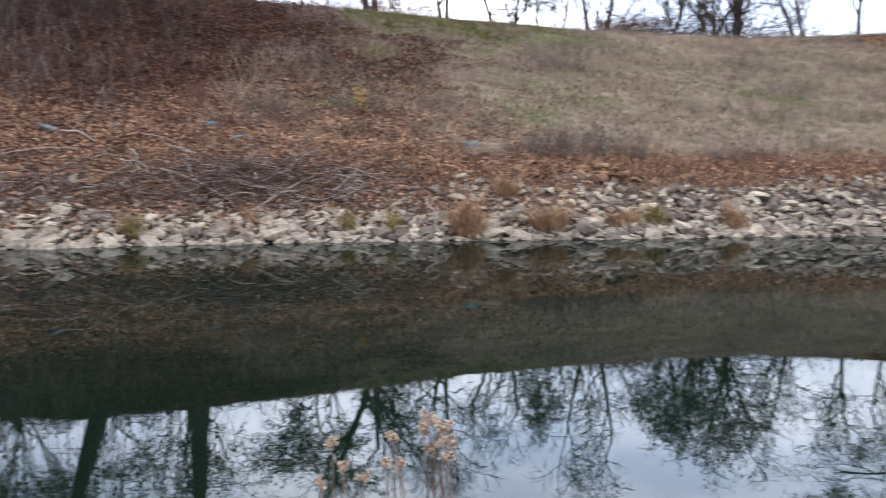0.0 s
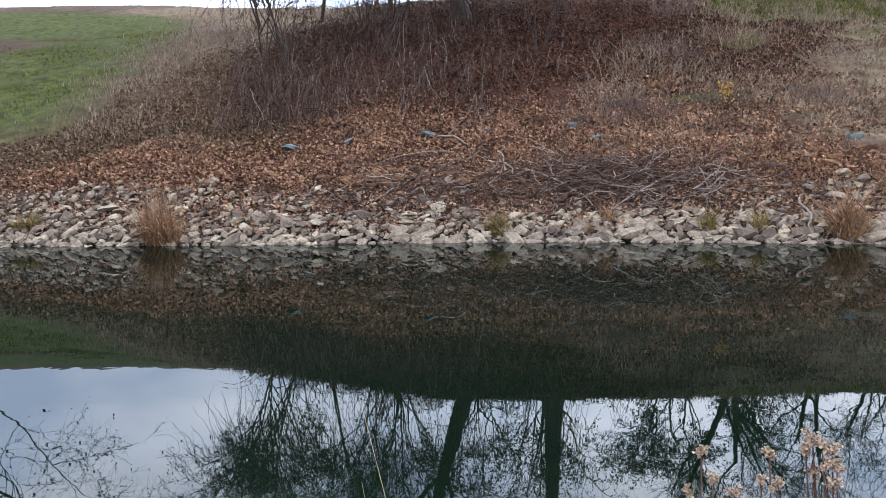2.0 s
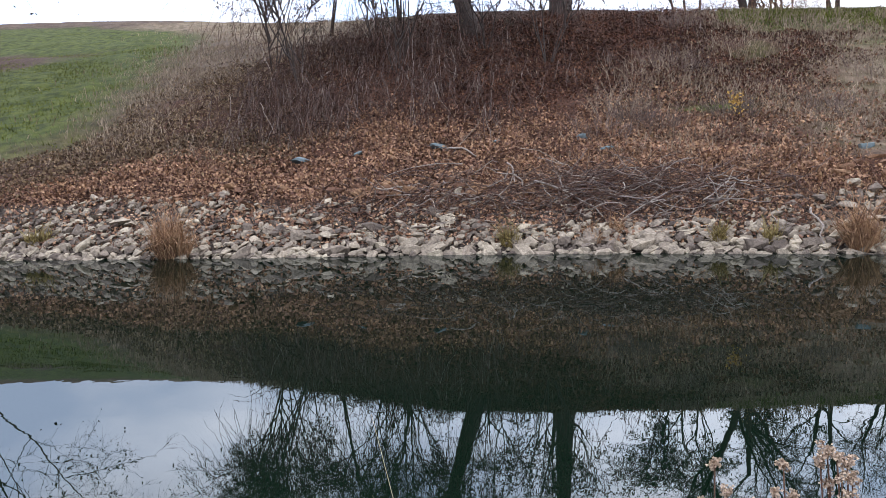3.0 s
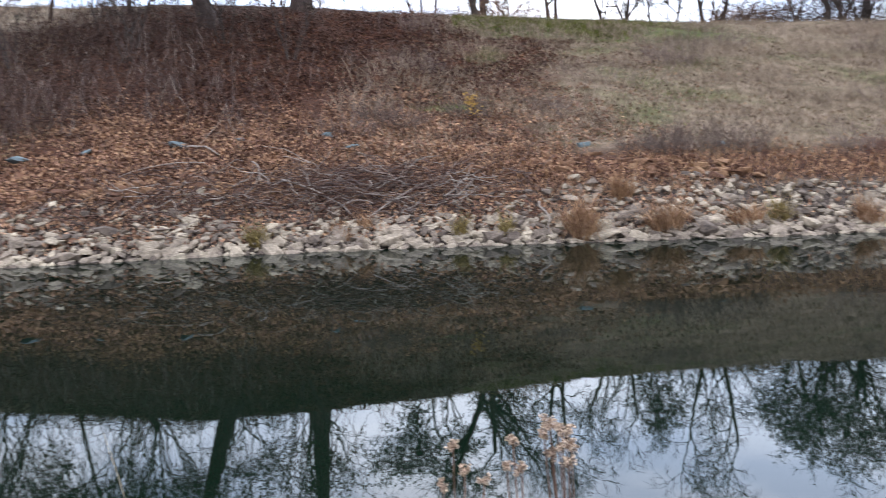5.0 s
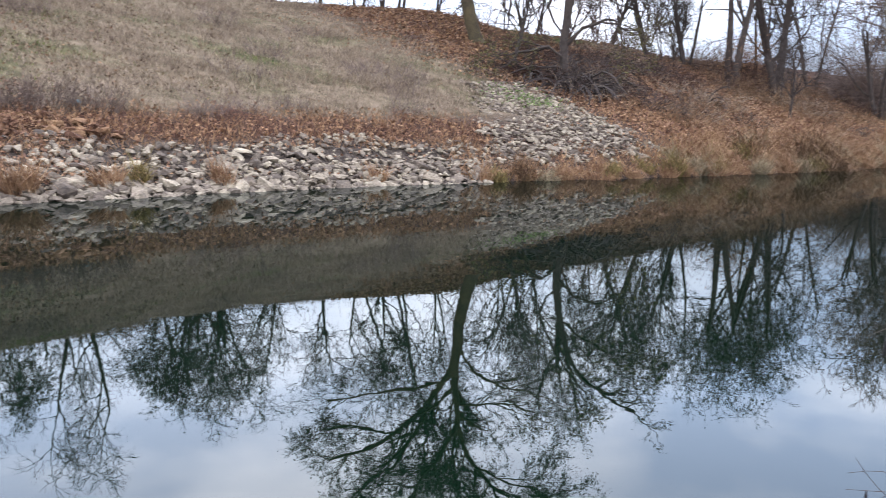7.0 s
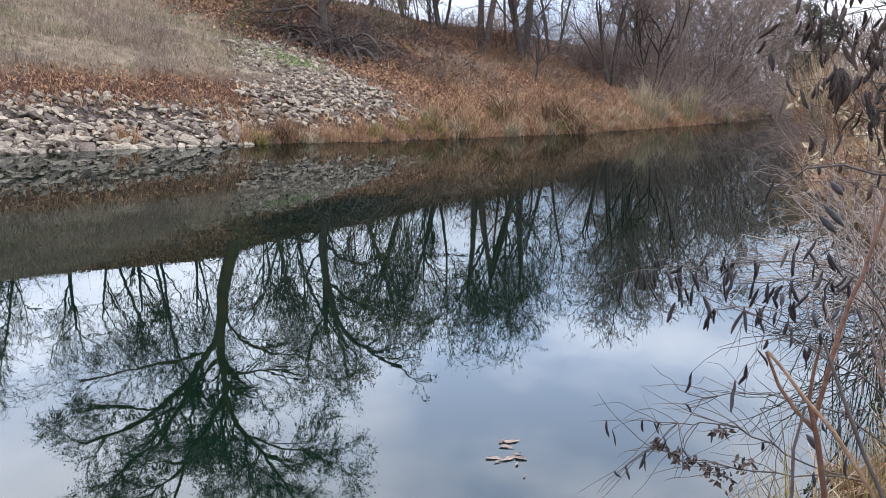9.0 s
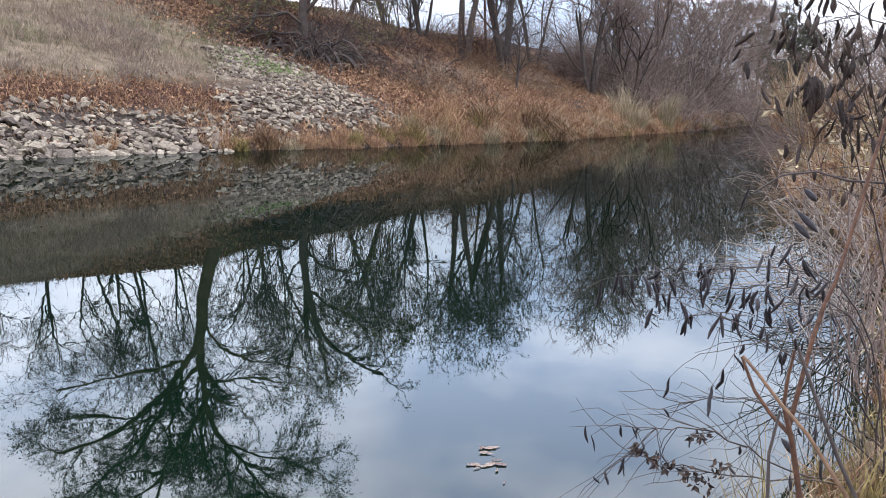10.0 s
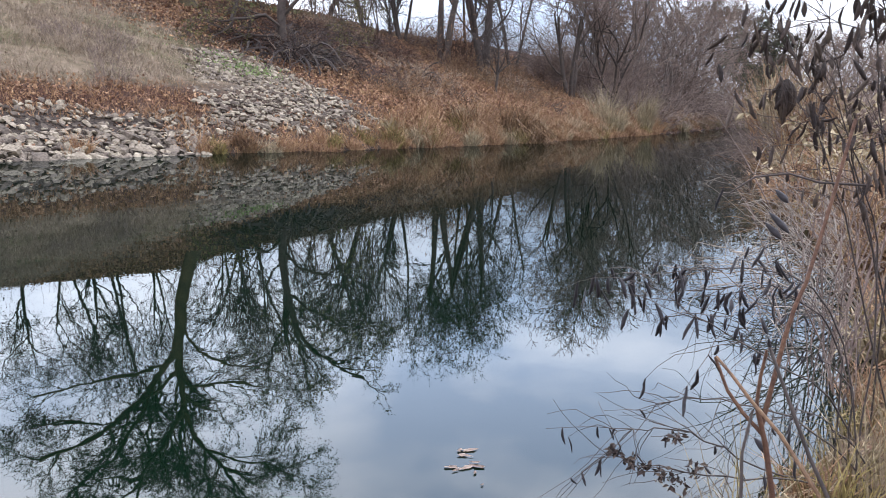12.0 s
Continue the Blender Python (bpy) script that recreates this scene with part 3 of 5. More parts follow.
tree("bare_tree", "slim bare tree behind the crest", *at(30.5, 56), 9.5, 0.15, 25, clear=0.15, spread=0.75, leaves=800, leaf_mat=GREEN_LEAF)
# the great tree and the wooded slope beyond it
GREAT_BOLE = [(0.1, -0.3, 0), (-0.33, 1.1, 0), (-0.74, 2.92, 0.1), (-0.79, 4.23, 0.1), (-1.02, 5.81, 0.2)]
GREAT_LIMBS = [
    ([(-0.98, 5.53, 0.2), (-1.77, 6.64, 0.4), (-2.7, 8.22, 0.9), (-4.19, 9.81, 1.2), (-5.86, 10.83, 1.5), (-8.18, 11.67, 1.2)], 0.24),
    ([(-1.77, 6.46, 0.4), (-2.98, 6.64, 0), (-4.37, 6.83, -0.5), (-6.04, 6.83, -0.9), (-8, 7.2, -1.2)], 0.1),
    ([(-2.6, 8.13, 0.9), (-3.16, 9.43, 0.4), (-4, 10.74, -0.3), (-5.39, 11.85, -0.8), (-6.88, 12.97, -1.4)], 0.14),
    ([(-2.6, 8.13, 0.9), (-2.6, 9.53, 1.4), (-2.51, 11.11, 2.2), (-2.98, 13.34, 2.6)], 0.12),
    ([(-1.02, 5.62, 0.2), (-0.79, 7.39, 0), (-0.7, 8.88, -0.2)], 0.26),
    ([(-0.7, 8.6, -0.2), (-1.4, 9.71, -0.6), (-2.05, 10.74, -1.1), (-2.98, 12.04, -1.8), (-3.53, 13.9, -2.2)], 0.15),
    ([(-0.7, 8.6, -0.2), (-0.37, 9.99, -0.2), (0.33, 11.39, 0.2), (1.49, 12.78, 0.6), (2.98, 13.9, 1)], 0.16),
    ([(-0.73, 8.32, -0.2), (-0.84, 9.99, 0.5), (-0.93, 11.67, 1.3), (-0.56, 14.08, 1.8)], 0.12),
    ([(-0.65, 4.23, 0.1), (-0.14, 5.16, -0.2), (0.65, 5.99, -0.5), (2.05, 6.37, -0.9), (3.72, 6.37, -1.2), (4.84, 7.02, -1.3)], 0.09),
    ([(-0.79, 7.57, 0), (0.74, 7.67, 0.4), (2.23, 7.76, 0.9), (3.91, 8.32, 1.4)], 0.08),
    ([(0.28, 11.29, 0.2), (2.05, 11.95, -0.5), (3.72, 12.22, -1), (5.21, 12.69, -1.2)], 0.09),
    ([(1.4, 12.69, 0.6), (2.23, 14.08, 0.2), (3.16, 15.57, -0.2)], 0.09),
    ([(0.33, 11.39, 0.2), (0.47, 12.97, -0.6), (0.84, 14.83, -1.2)], 0.09),
    ([(-2.98, 11.95, -1.8), (-4.46, 13.15, -2.2), (-5.95, 14.46, -2.4)], 0.08),
    ([(-4.09, 9.71, 1.2), (-5.21, 9.99, 2.2), (-7.07, 10.09, 3), (-8.93, 10.55, 3.4)], 0.08),
]
tree("great_tree", "great mossy-barked tree with wide-forking limbs at the crest", 26.66, 35.4, 17, 0.38, 27, clear=0.30, spread=0.85, twigs=1.8, leaves=52000, leaf_mat=GREEN_LEAF, leaf_size=0.1, bark=MOSS_BARK, bole=0.36, fine=1.75, thin=1.25, leaf_low=0.5,
     bole_line=GREAT_BOLE, bones=GREAT_LIMBS, offshoot=3.3)
LEANING_BOLE = [(0, -0.3, 0), (-0.15, 1.9, 0), (0.1, 3.8, 0.1), (0.6, 5.7, 0.2)]
LEANING_LIMBS = [
    ([(0.55, 5.5, 0.2), (1.3, 6.8, 0.3), (2.3, 7.5, 0.2), (3.8, 8.4, 0)], 0.13),
    ([(0.55, 5.5, 0.2), (0.7, 7.2, 0.7), (1.2, 8.8, 1.2)], 0.1),
    ([(-0.1, 2.2, 0), (-0.9, 3.4, 0.5), (-0.4, 5.2, 0.9), (0.5, 6.6, 1.0), (1.6, 8.0, 1.2)], 0.09),
    ([(0.1, 3.8, 0.1), (1.2, 4.6, -0.6), (2.6, 4.9, -1.0), (4.0, 5.0, -1.2)], 0.08),
    ([(-0.1, 1.6, 0), (0.8, 2.6, -0.3), (1.9, 2.9, -0.5), (2.7, 2.4, -0.6)], 0.1),
    ([(-0.1, 1.2, 0), (-0.9, 1.7, -0.5), (-1.9, 1.5, -0.8), (-2.8, 0.9, -0.9)], 0.09),
    ([(0, 0.6, 0), (-0.9, 0.9, -0.6), (-2.0, 0.7, -0.9), (-2.9, 0.25, -1.0)], 0.08),
    ([(0.3, 4.8, 0.1), (-0.5, 6.2, -0.4), (-0.9, 7.8, -0.8)], 0.08),
]
tree("slope_tree", "dark low-branching tree leaning from the slope", 26.9, 28.8, 9, 0.21, 28, twigs=1.0, fine=1.2, leaves=5000, leaf_mat=OLIVE_LEAF, leaf_size=0.11, thin=1.3, bark=BARK, droop=0.3, bole_line=LEANING_BOLE, bones=LEANING_LIMBS, offshoot=2.4)
tree("slope_tree", "slim dark forked tree low on the slope", *at(39.3, 42), 7.5, 0.13, 34, stems=2, clear=0.25, spread=0.7, bark=TWIG, thin=1.2)
tree("bare_tree", "bare tree with spreading branches on the crest", *at(43.0, 55), 11.5, 0.24, 29, clear=0.25, spread=1.0)
tree("bare_tree", "bare tree with spreading branches on the crest", *at(48.6, 58), 12, 0.24, 30, stems=2, clear=0.22, spread=1.0, leaves=2500, leaf_mat=GREEN_LEAF)
tree("ivy_tree", "tall bare tree with a thick dark trunk on the slope", 43.5, 32.2, 12.5, 0.42, 31, stems=2, tilt=0.07, clear=0.14, spread=0.85, leaves=6000, leaf_mat=GREEN_LEAF)
tree("bare_tree", "clump of tall bare trunks on the leafy slope", 46.6, 30.4, 13, 0.36, 32, stems=4, tilt=0.13, clear=0.12, spread=0.8)
tree("bare_tree", "young bare tree by the leafy slope", 41.5, 26.5, 6, 0.09, 33, clear=0.15)
# more bare crowns showing behind the crest
for k, (az, d, h, st) in enumerate([(14.5, 58, 11, 2), (23.5, 58, 11, 2), (28.6, 60, 13, 2), (31.5, 56, 13, 2), (33.6, 62, 13, 2), (40.5, 60, 12, 2), (45.8, 57, 12, 2), (51.0, 60, 12.5, 3), (55.5, 66, 13, 2), (58.5, 70, 13, 3), (7.4, 56, 9.5, 2), (-2.6, 55, 9, 2)]):
    tree("bare_tree", "bare spreading tree in the row behind the crest", *at(az, d), h, 0.2, 120 + k, stems=st, clear=0.12, spread=1.0, group="trees behind the crest", twigs=0.9, fine=1.0, thin=1.7, leaves=900 if 22 < az < 49 else 5000, leaf_size=0.13, leaf_mat=GREEN_LEAF)
for k, (x, s, h) in enumerate([(-26, 25, 9)]):
    tree("drooping_tree", "young drooping tree with withered leaves on the slope", x, interp(x, FAR_SHORE) + s, h, 0.08, 140 + k, stems=3, clear=0.1, spread=1.2, leaves=4500, leaf_mat=DEAD_LEAF, leaf_size=0.115, droop=0.7)
tree("slope_tree", "dark many-stemmed tree at the edge of the far wood", *at(62.6, 64), 11, 0.26, 152, stems=4, clear=0.12, spread=1.1, twig_mat=GREY_TWIG)
for k, (x, y, h, n) in enumerate([(-17.2, 24.8, 6.0, 300), (-20.0, 27.0, 6.5, 240), (-14.4, 26.8, 5.6, 280), (-12.0, 29.5, 5.4, 240), (-9.2, 28.5, 4.8, 180), (-17.0, 30.0, 6.5, 220)]):
    tree("drooping_tree", "many-stemmed drooping tree with limp hanging shoots", x, y, h, 0.05, 160 + k, stems=4, clear=0.25, spread=1.15, twigs=0.65, fine=0.8, leaves=1800, leaf_mat=DEAD_LEAF, leaf_size=0.115, thin=1.0, droop=0.35, shoots=n // 4)
# young trees that fill the gaps along the crest of the wooded slope
for k in range(11):
    x = 31.5 + 1.9 * k
    tree("young_tree", "young twiggy bare tree on the crest of the slope", x, interp(x, CREST_Y) - 1.5 + 1.5 * math.sin(7 * k), 6.5 + 1.7 * math.sin(3 * k), 0.08, 180 + k, stems=2, clear=0.08, spread=1.0, twigs=0.45, fine=0.85, thin=1.6, group="young crest trees")


# dense grey wood closing the view down the channel
def grey_wood():
    rng = np.random.default_rng(77)
    spots = [(63.5, 70, 14.5), (64.5, 80, 17.5), (66, 76, 16.5), (67.5, 90, 18), (69, 86, 17), (70, 100, 16), (71.5, 108, 16), (72.5, 122, 16), (73.5, 135, 15), (65.2, 68, 10), (68.2, 80, 11), (70.6, 92, 12), (74.2, 150, 13)]
    for k, (az, d, h) in enumerate(spots):
        x, y = at(az, d)
        tree("grey_tree", "tangled grey-brown bare tree in the far wood", x, y, h, 0.2, 200 + k, stems=3, clear=0.12, spread=1.0, twigs=1.0, twig_mat=FAR_TWIG, fine=0.85,
             bark=shade_bark(k), thin=3.2, group="far wood", limbs=7)


def shade_bark(k):
    return BARK if k % 2 else GREY_BARK


GREY_BARK = shade("pale_grey_bark", (0.2, 0.165, 0.14), (0.1, 0.08, 0.068), 4, 0.95, 0.6, 30, 0.12)
grey_wood()


def thicket(name, label, x, y, n, reach, height, mat, seed, radius=0.01, droop=-0.3, spread=0.8, m=6, category="shrub", lean=(0, 0), group="", sink=0.05, wander=0.16):
    """A clump of thin arching stems rising from the ground."""
    rng = np.random.default_rng(seed)
    a, r = rng.uniform(0, 2 * np.pi, n), reach * np.sqrt(rng.uniform(0, 1, n))
    px, py = x + np.cos(a) * r, y + np.sin(a) * r * 0.8
    z0 = ground_z(x, y)
    st = seat(px, py) - np.array([x, y, z0 + sink])
    way = np.stack([np.cos(a) * spread * rng.uniform(0, 1, n) + lean[0], np.sin(a) * spread * rng.uniform(0, 1, n) + lean[1], np.ones(n)], 1)
    ln = height * rng.uniform(0.5, 1.25, n)
    P = paths(rng, st, way, ln, m, wander, droop / m * 2)
    R = radius * rng.uniform(0.6, 1.3, n)[:, None] * np.linspace(1, 0.4, m)[None, :]
    k = rng.integers(0, n, n)
    f = rng.integers(1, m - 1, n)
    sub = paths(rng, P[k, f], (P[k, f] - P[k, f - 1]) + rng.normal(0, 0.25, (n, 3)) * ln[k][:, None] * 0.3, ln[k] * 0.45, 4, 0.2, droop / 4)
    ob = thing(name, label, category, (x, y, z0), group)
    part("tangle", mesh_of("tangle", *join([tubes(P, R, 3), tubes(sub, R[k, f][:, None] * 0.7 * np.linspace(1, 0.5, 4)[None, :], 3)]), mat), ob, kind="stuff")
    return ob


def tuft(name, label, x, y, n, reach, height, mat, seed, width=0.012, lean=0.35, bend=0.35, group=""):
    """A clump of grass or reed blades fanning out from its foot."""
    rng = np.random.default_rng(seed)
    a, r = rng.uniform(0, 2 * np.pi, n), reach * np.sqrt(rng.uniform(0, 1, n))
    d = np.stack([np.cos(a) * r, np.sin(a) * r, np.zeros(n)], 1)
    lump = rng.integers(0, 6, n)
    d = 0.45 * d + (rng.normal(0, 0.42, (6, 3)) * np.array([1, 1, 0]) * reach)[lump]
    height = height * rng.uniform(0.55, 1.15, 6)[lump]
    z0 = max(ground_z(x, y), -0.02)
    base = d * 0.55
    base[:, 2] = GZ(x + base[:, 0], y + base[:, 1]) - z0 - 0.04
    base[:, 2] = np.maximum(base[:, 2], -z0 - 0.06)
    ob = thing(name, label, "grass", (x, y, z0), group)
    part("leafage", mesh_of("leafage", *blades(rng, base, height, width, lean * 0.6, bend, d / reach * lean), mat), ob, kind="stuff")
    return ob


# ---- bare vines and stems over the leafy slope ----
VINES = [(-17.4, 10.5, 1.8, 260), (-16.2, 9.0, 2.0, 340), (-15, 7.4, 1.6, 300), (-15, 11, 2.2, 300), (-14.8, 8.6, 1.8, 280), (-13, 13, 2.2, 260), (-12.6, 9.8, 1.8, 220), (-11.5, 12.2, 2.0, 220), (-10, 10.0, 1.8, 240),
         (-9.4, 13.5, 2.2, 220), (-8.3, 11.0, 1.6, 160), (-9.6, 7.4, 0.8, 120), (-16.8, 13.5, 2.4, 240), (-14, 16, 2.4, 220), (-11, 16.5, 2.4, 200), (-7.2, 15, 2.2, 160), (-18.6, 13, 1.8, 200), (-5.2, 12.5, 1.8, 110), (-12.6, 8.0, 1.6, 180), (-18.5, 16, 2.2, 260), (-16.5, 17.5, 2.4, 280), (-14, 19, 2.4, 260), (-11.5, 19, 2.4, 240), (-9, 18, 2.4, 220), (-20, 18.5, 2.2, 200), (-17.5, 20, 2.2, 200), (-6.8, 18.5, 2.2, 160), (-15.5, 14.5, 2.2, 240), (-12.5, 15, 2.0, 220)]
def hanging_vines(x, y, n, reach, seed):
    """Arching vines with limp strands trailing down from them over the slope."""
    rng = np.random.default_rng(seed)
    z0 = ground_z(x, y)
    ob = thing("vine_thicket", "tangle of bare brown vine stems trailing down the slope", "vines", (x, y, z0), "vines on the leafy slope")
    base = np.array([x, y, z0])

    def spread(k):
        a, r = rng.uniform(0, 2 * np.pi, k), reach * np.sqrt(rng.uniform(0, 1, k))
        return seat(x + np.cos(a) * r, y + np.sin(a) * r * 0.9) - base

    m = max(10, n // 6)
    st = spread(m) - np.array([0, 0, 0.05])
    arch = paths(rng, st, np.stack([rng.normal(0, 0.5, m), rng.normal(-0.3, 0.4, m), np.ones(m)], 1), rng.uniform(1.8, 3.4, m), 9, 0.16, -0.34)
    floor = GZ(arch[..., 0] + x, arch[..., 1] + y) - z0
    arch[..., 2] = np.maximum(arch[..., 2], floor - 0.02)
    part("arching_growth", mesh_of("arching_growth", *tubes(arch, rng.uniform(0.008, 0.015, m)[:, None] * np.linspace(1, 0.6, 9)[None, :], 4), VINE), ob, kind="stuff")
    k, f = rng.integers(0, m, n), rng.integers(2, 6, n)
    st = arch[k, f]
    gap = st[:, 2] - (GZ(st[:, 0] + x, st[:, 1] + y) - z0)
    way = np.stack([rng.normal(0, 0.24, n), rng.normal(-0.2, 0.25, n), -np.ones(n)], 1)
    H = paths(rng, st, way, np.clip(gap, 0.3, 3) * rng.uniform(0.7, 1.5, n), 8, 0.19, -0.1)
    floor = GZ(H[..., 0] + x, H[..., 1] + y) - z0
    H[..., 2] = np.maximum(H[..., 2], floor + 0.01)
    R = rng.uniform(0.006, 0.0115, n)[:, None] * np.linspace(1, 0.6, 8)[None, :]
    h = int(n * 0.45)
    j = int(n * 0.92)
    part("trailing_growth", mesh_of("trailing_growth", *tubes(H[:h], R[:h], 3), VINE), ob, kind="stuff")
    part("grey_growth", mesh_of("grey_growth", *tubes(H[h:j], R[h:j], 3), VINE_GREY), ob, "grey-brown strands", "stuff")
    part("pale_growth", mesh_of("pale_growth", *tubes(H[j:], R[j:], 3), PALE_TWIG), ob, "paler bleached strands", "stuff")


for k, (x, s, reach, n) in enumerate(VINES):
    hanging_vines(x, interp(x, FAR_SHORE) + s, n if x < -13.2 else 2 * n // 3 if x < -9.5 else n // 4, reach, 300 + k)
# low grey scrub among the dry grass
rs = np.random.default_rng(5)
for k in range(52):
    x = rs.uniform(-6, 22)
    s = rs.uniform(5.5, 18)
    thicket("dry_scrub", "low clump of dry grey weed stems in the thatch", x, interp(x, FAR_SHORE) + s, 70, rs.uniform(0.7, 1.5), rs.uniform(0.55, 0.95), DRY if k % 3 else GREY_TWIG, 400 + k, 0.009, -0.25, 0.5, group="dry scrub")
for k, (x, s, h) in enumerate([(3.1, 4.4, 0.9), (3.9, 4.7, 1.0), (5.1, 4.5, 0.9), (8.1, 4.2, 0.9), (2.3, 4.5, 0.6), (9.8, 4.6, 0.7), (-5.3, 7.2, 0.6), (-4.4, 6.8, 0.6), (-2.6, 7.6, 0.7), (11.5, 5.0, 0.7), (15.8, 5.0, 0.8)]):
    thicket("brown_scrub", "dark brown clump of dead weed stalks on the bank", x, interp(x, FAR_SHORE) + s, 130 if x < 7 else 90, 0.6, h, VINE_GREY if x < 7 else GREY_TWIG, 460 + k, 0.0065, -0.2, 0.6, group="brown scrub")
# brambles and saplings on the wooded slope
for k in range(64):
    x = rs.uniform(27.5, 62)
    s = rs.uniform(6.0, 17) if k % 4 else rs.uniform(3.5, 8)
    thicket("slope_scrub", "bare brown scrub on the wooded slope", x, interp(x, FAR_SHORE) + s, 90, rs.uniform(0.9, 1.9), rs.uniform(0.7, 1.9), (VINE, RUST, TWIG, DRY, RUST)[k % 5], 500 + k, 0.013, -0.75, 0.9, group="slope scrub", wander=0.24)
for k, (az, d, h) in enumerate([(61.5, 70, 2.5), (63, 72, 3.5), (64, 76, 4.5), (66, 80, 5), (68, 88, 5), (70, 100, 5), (71.5, 112, 5), (73, 128, 5), (74.5, 140, 6), (65, 68, 3), (67, 72, 3), (69, 92, 3.5)]):
    thicket("far_thicket", "dense grey thicket at the foot of the far wood", *at(az, d), 300, 3.4, h * 1.5, FAR_TWIG if k % 3 else GREY_TWIG, 560 + k, 0.028, -0.4, 0.9, group="far thickets", wander=0.34)
for k, (az, d, h) in enumerate([(64.4, 74, 9), (66, 82, 10), (69, 94, 11), (72, 118, 11)]):
    thicket("grey_sapling_clump", "tall crowded clump of grey saplings in the far wood", *at(az, d), 90, 3.5, h, FAR_TWIG, 590 + k, 0.04, -0.1, 0.6, group="far saplings", m=9, wander=0.26)
# light shrubs and hazy trees at the end of the channel, on the near side
for k, (az, d, h, m) in enumerate([(75.0, 118, 5, PALE_REED), (76.2, 100, 4, PALE_REED), (77.5, 85, 4.5, FAR_TWIG), (78.8, 75, 4, PALE_REED), (80.5, 60, 4, GREY_TWIG), (76.0, 150, 8, GREY_TWIG), (78.0, 165, 9, GREY_TWIG), (80.0, 150, 9, GREY_TWIG), (82.0, 120, 8, GREY_TWIG)]):
    thicket("far_shrub", "pale dry shrub beside the end of the channel", *at(az, d), 260, 4.0, h, m, 580 + k, 0.04, -0.3, 0.8, group="far shrubs")

# ---- shore grass and reeds ----
TUFTS = [(-13.7, 0.2, 0.75, 1.0, STRAW, 900), (-17.3, 0.7, 0.35, 0.5, OLIVE, 260), (-6.55, 0.3, 0.28, 0.62, OLIVE, 300), (0.62, 0.1, 0.5, 1.0, STRAW, 700), (-4.4, 0.85, 0.4, 0.45, STRAW, 220), (-2.15, 0.5, 0.25, 0.6, OLIVE, 240), (17.2, 0.1, 0.5, 0.9, RUST, 420), (23.8, 0.15, 0.7, 0.9, OLIVE, 520), (20.8, 0.25, 0.6, 0.6, OLIVE, 360),
         (-1.15, 0.35, 0.25, 0.55, OLIVE, 200), (2.5, 0.35, 0.32, 0.95, STRAW, 420), (4.4, 0.4, 0.4, 0.7, STRAW, 380), (5.2, 0.6, 0.3, 0.6, OLIVE, 260), (7.2, 0.4, 0.4, 0.7, STRAW, 360), (1.6, 1.9, 0.3, 0.8, STRAW, 260), (-4.8, 0.5, 0.3, 0.4, STRAW, 200)]
for k, (x, s, w, h, m, n) in enumerate(TUFTS):
    lab = "tawny clump of dead reeds at the water's edge" if m is STRAW else "olive tuft of grass among the shore stones"
    tuft("reed_clump" if m is STRAW else "grass_tuft", lab, x, interp(x, FAR_SHORE) + s, n, w, h, m, 600 + k, 0.013, 0.45, 0.6)
for k in range(95):
    x = 11.5 + 50 * (k / 95) ** 1.15 + rs.uniform(-0.4, 0.4)
    s = rs.uniform(-0.1, 1.6) if x > 24 else rs.uniform(-0.1, 0.7)
    m = (STRAW, STRAW, PALE_REED, STRAW, STRAW, OLIVE, STRAW)[k % 7]
    if x < 15 and k % 5 > 0 or x < 24 and k % 2:
        continue
    tuft("reed_clump", "tawny clump of dead reeds at the water's edge", x, interp(x, FAR_SHORE) + s, 260, rs.uniform(0.45, 0.9), rs.uniform(0.6, 1.15) * (0.62 if x < 24 else 0.8), m, 640 + k, 0.016, 0.5, 0.5, group="shore reeds")
tuft("reed_clump", "dark brown arching clump of reeds in the shallows", 34.8, interp(34.8, FAR_SHORE) + 0.2, 500, 1.1, 1.4, RUST, 760, 0.016, 1.0, 1.0)
tuft("reed_clump", "tall pale clump of plumed reeds", 50.5, interp(50.5, FAR_SHORE) + 1.0, 700, 1.2, 2.5, PALE_REED, 761, 0.02, 0.35, 0.3)
tuft("reed_clump", "tall pale orange clump of reeds on the bank", 58.5, interp(58.5, FAR_SHORE) + 0.8, 600, 0.9, 2.4, PALE_REED, 762, 0.02, 0.2, 0.25)
for k in range(40):
    x = rs.uniform(60, 112)
    tuft("reed_clump", "tawny reeds at the far end of the bank", x, interp(x, FAR_SHORE) + rs.uniform(0, 1.5), 160, 1.2, rs.uniform(1.0, 1.8), STRAW if k % 3 else PALE_REED, 770 + k, 0.03, 0.5, 0.4, group="far reeds")

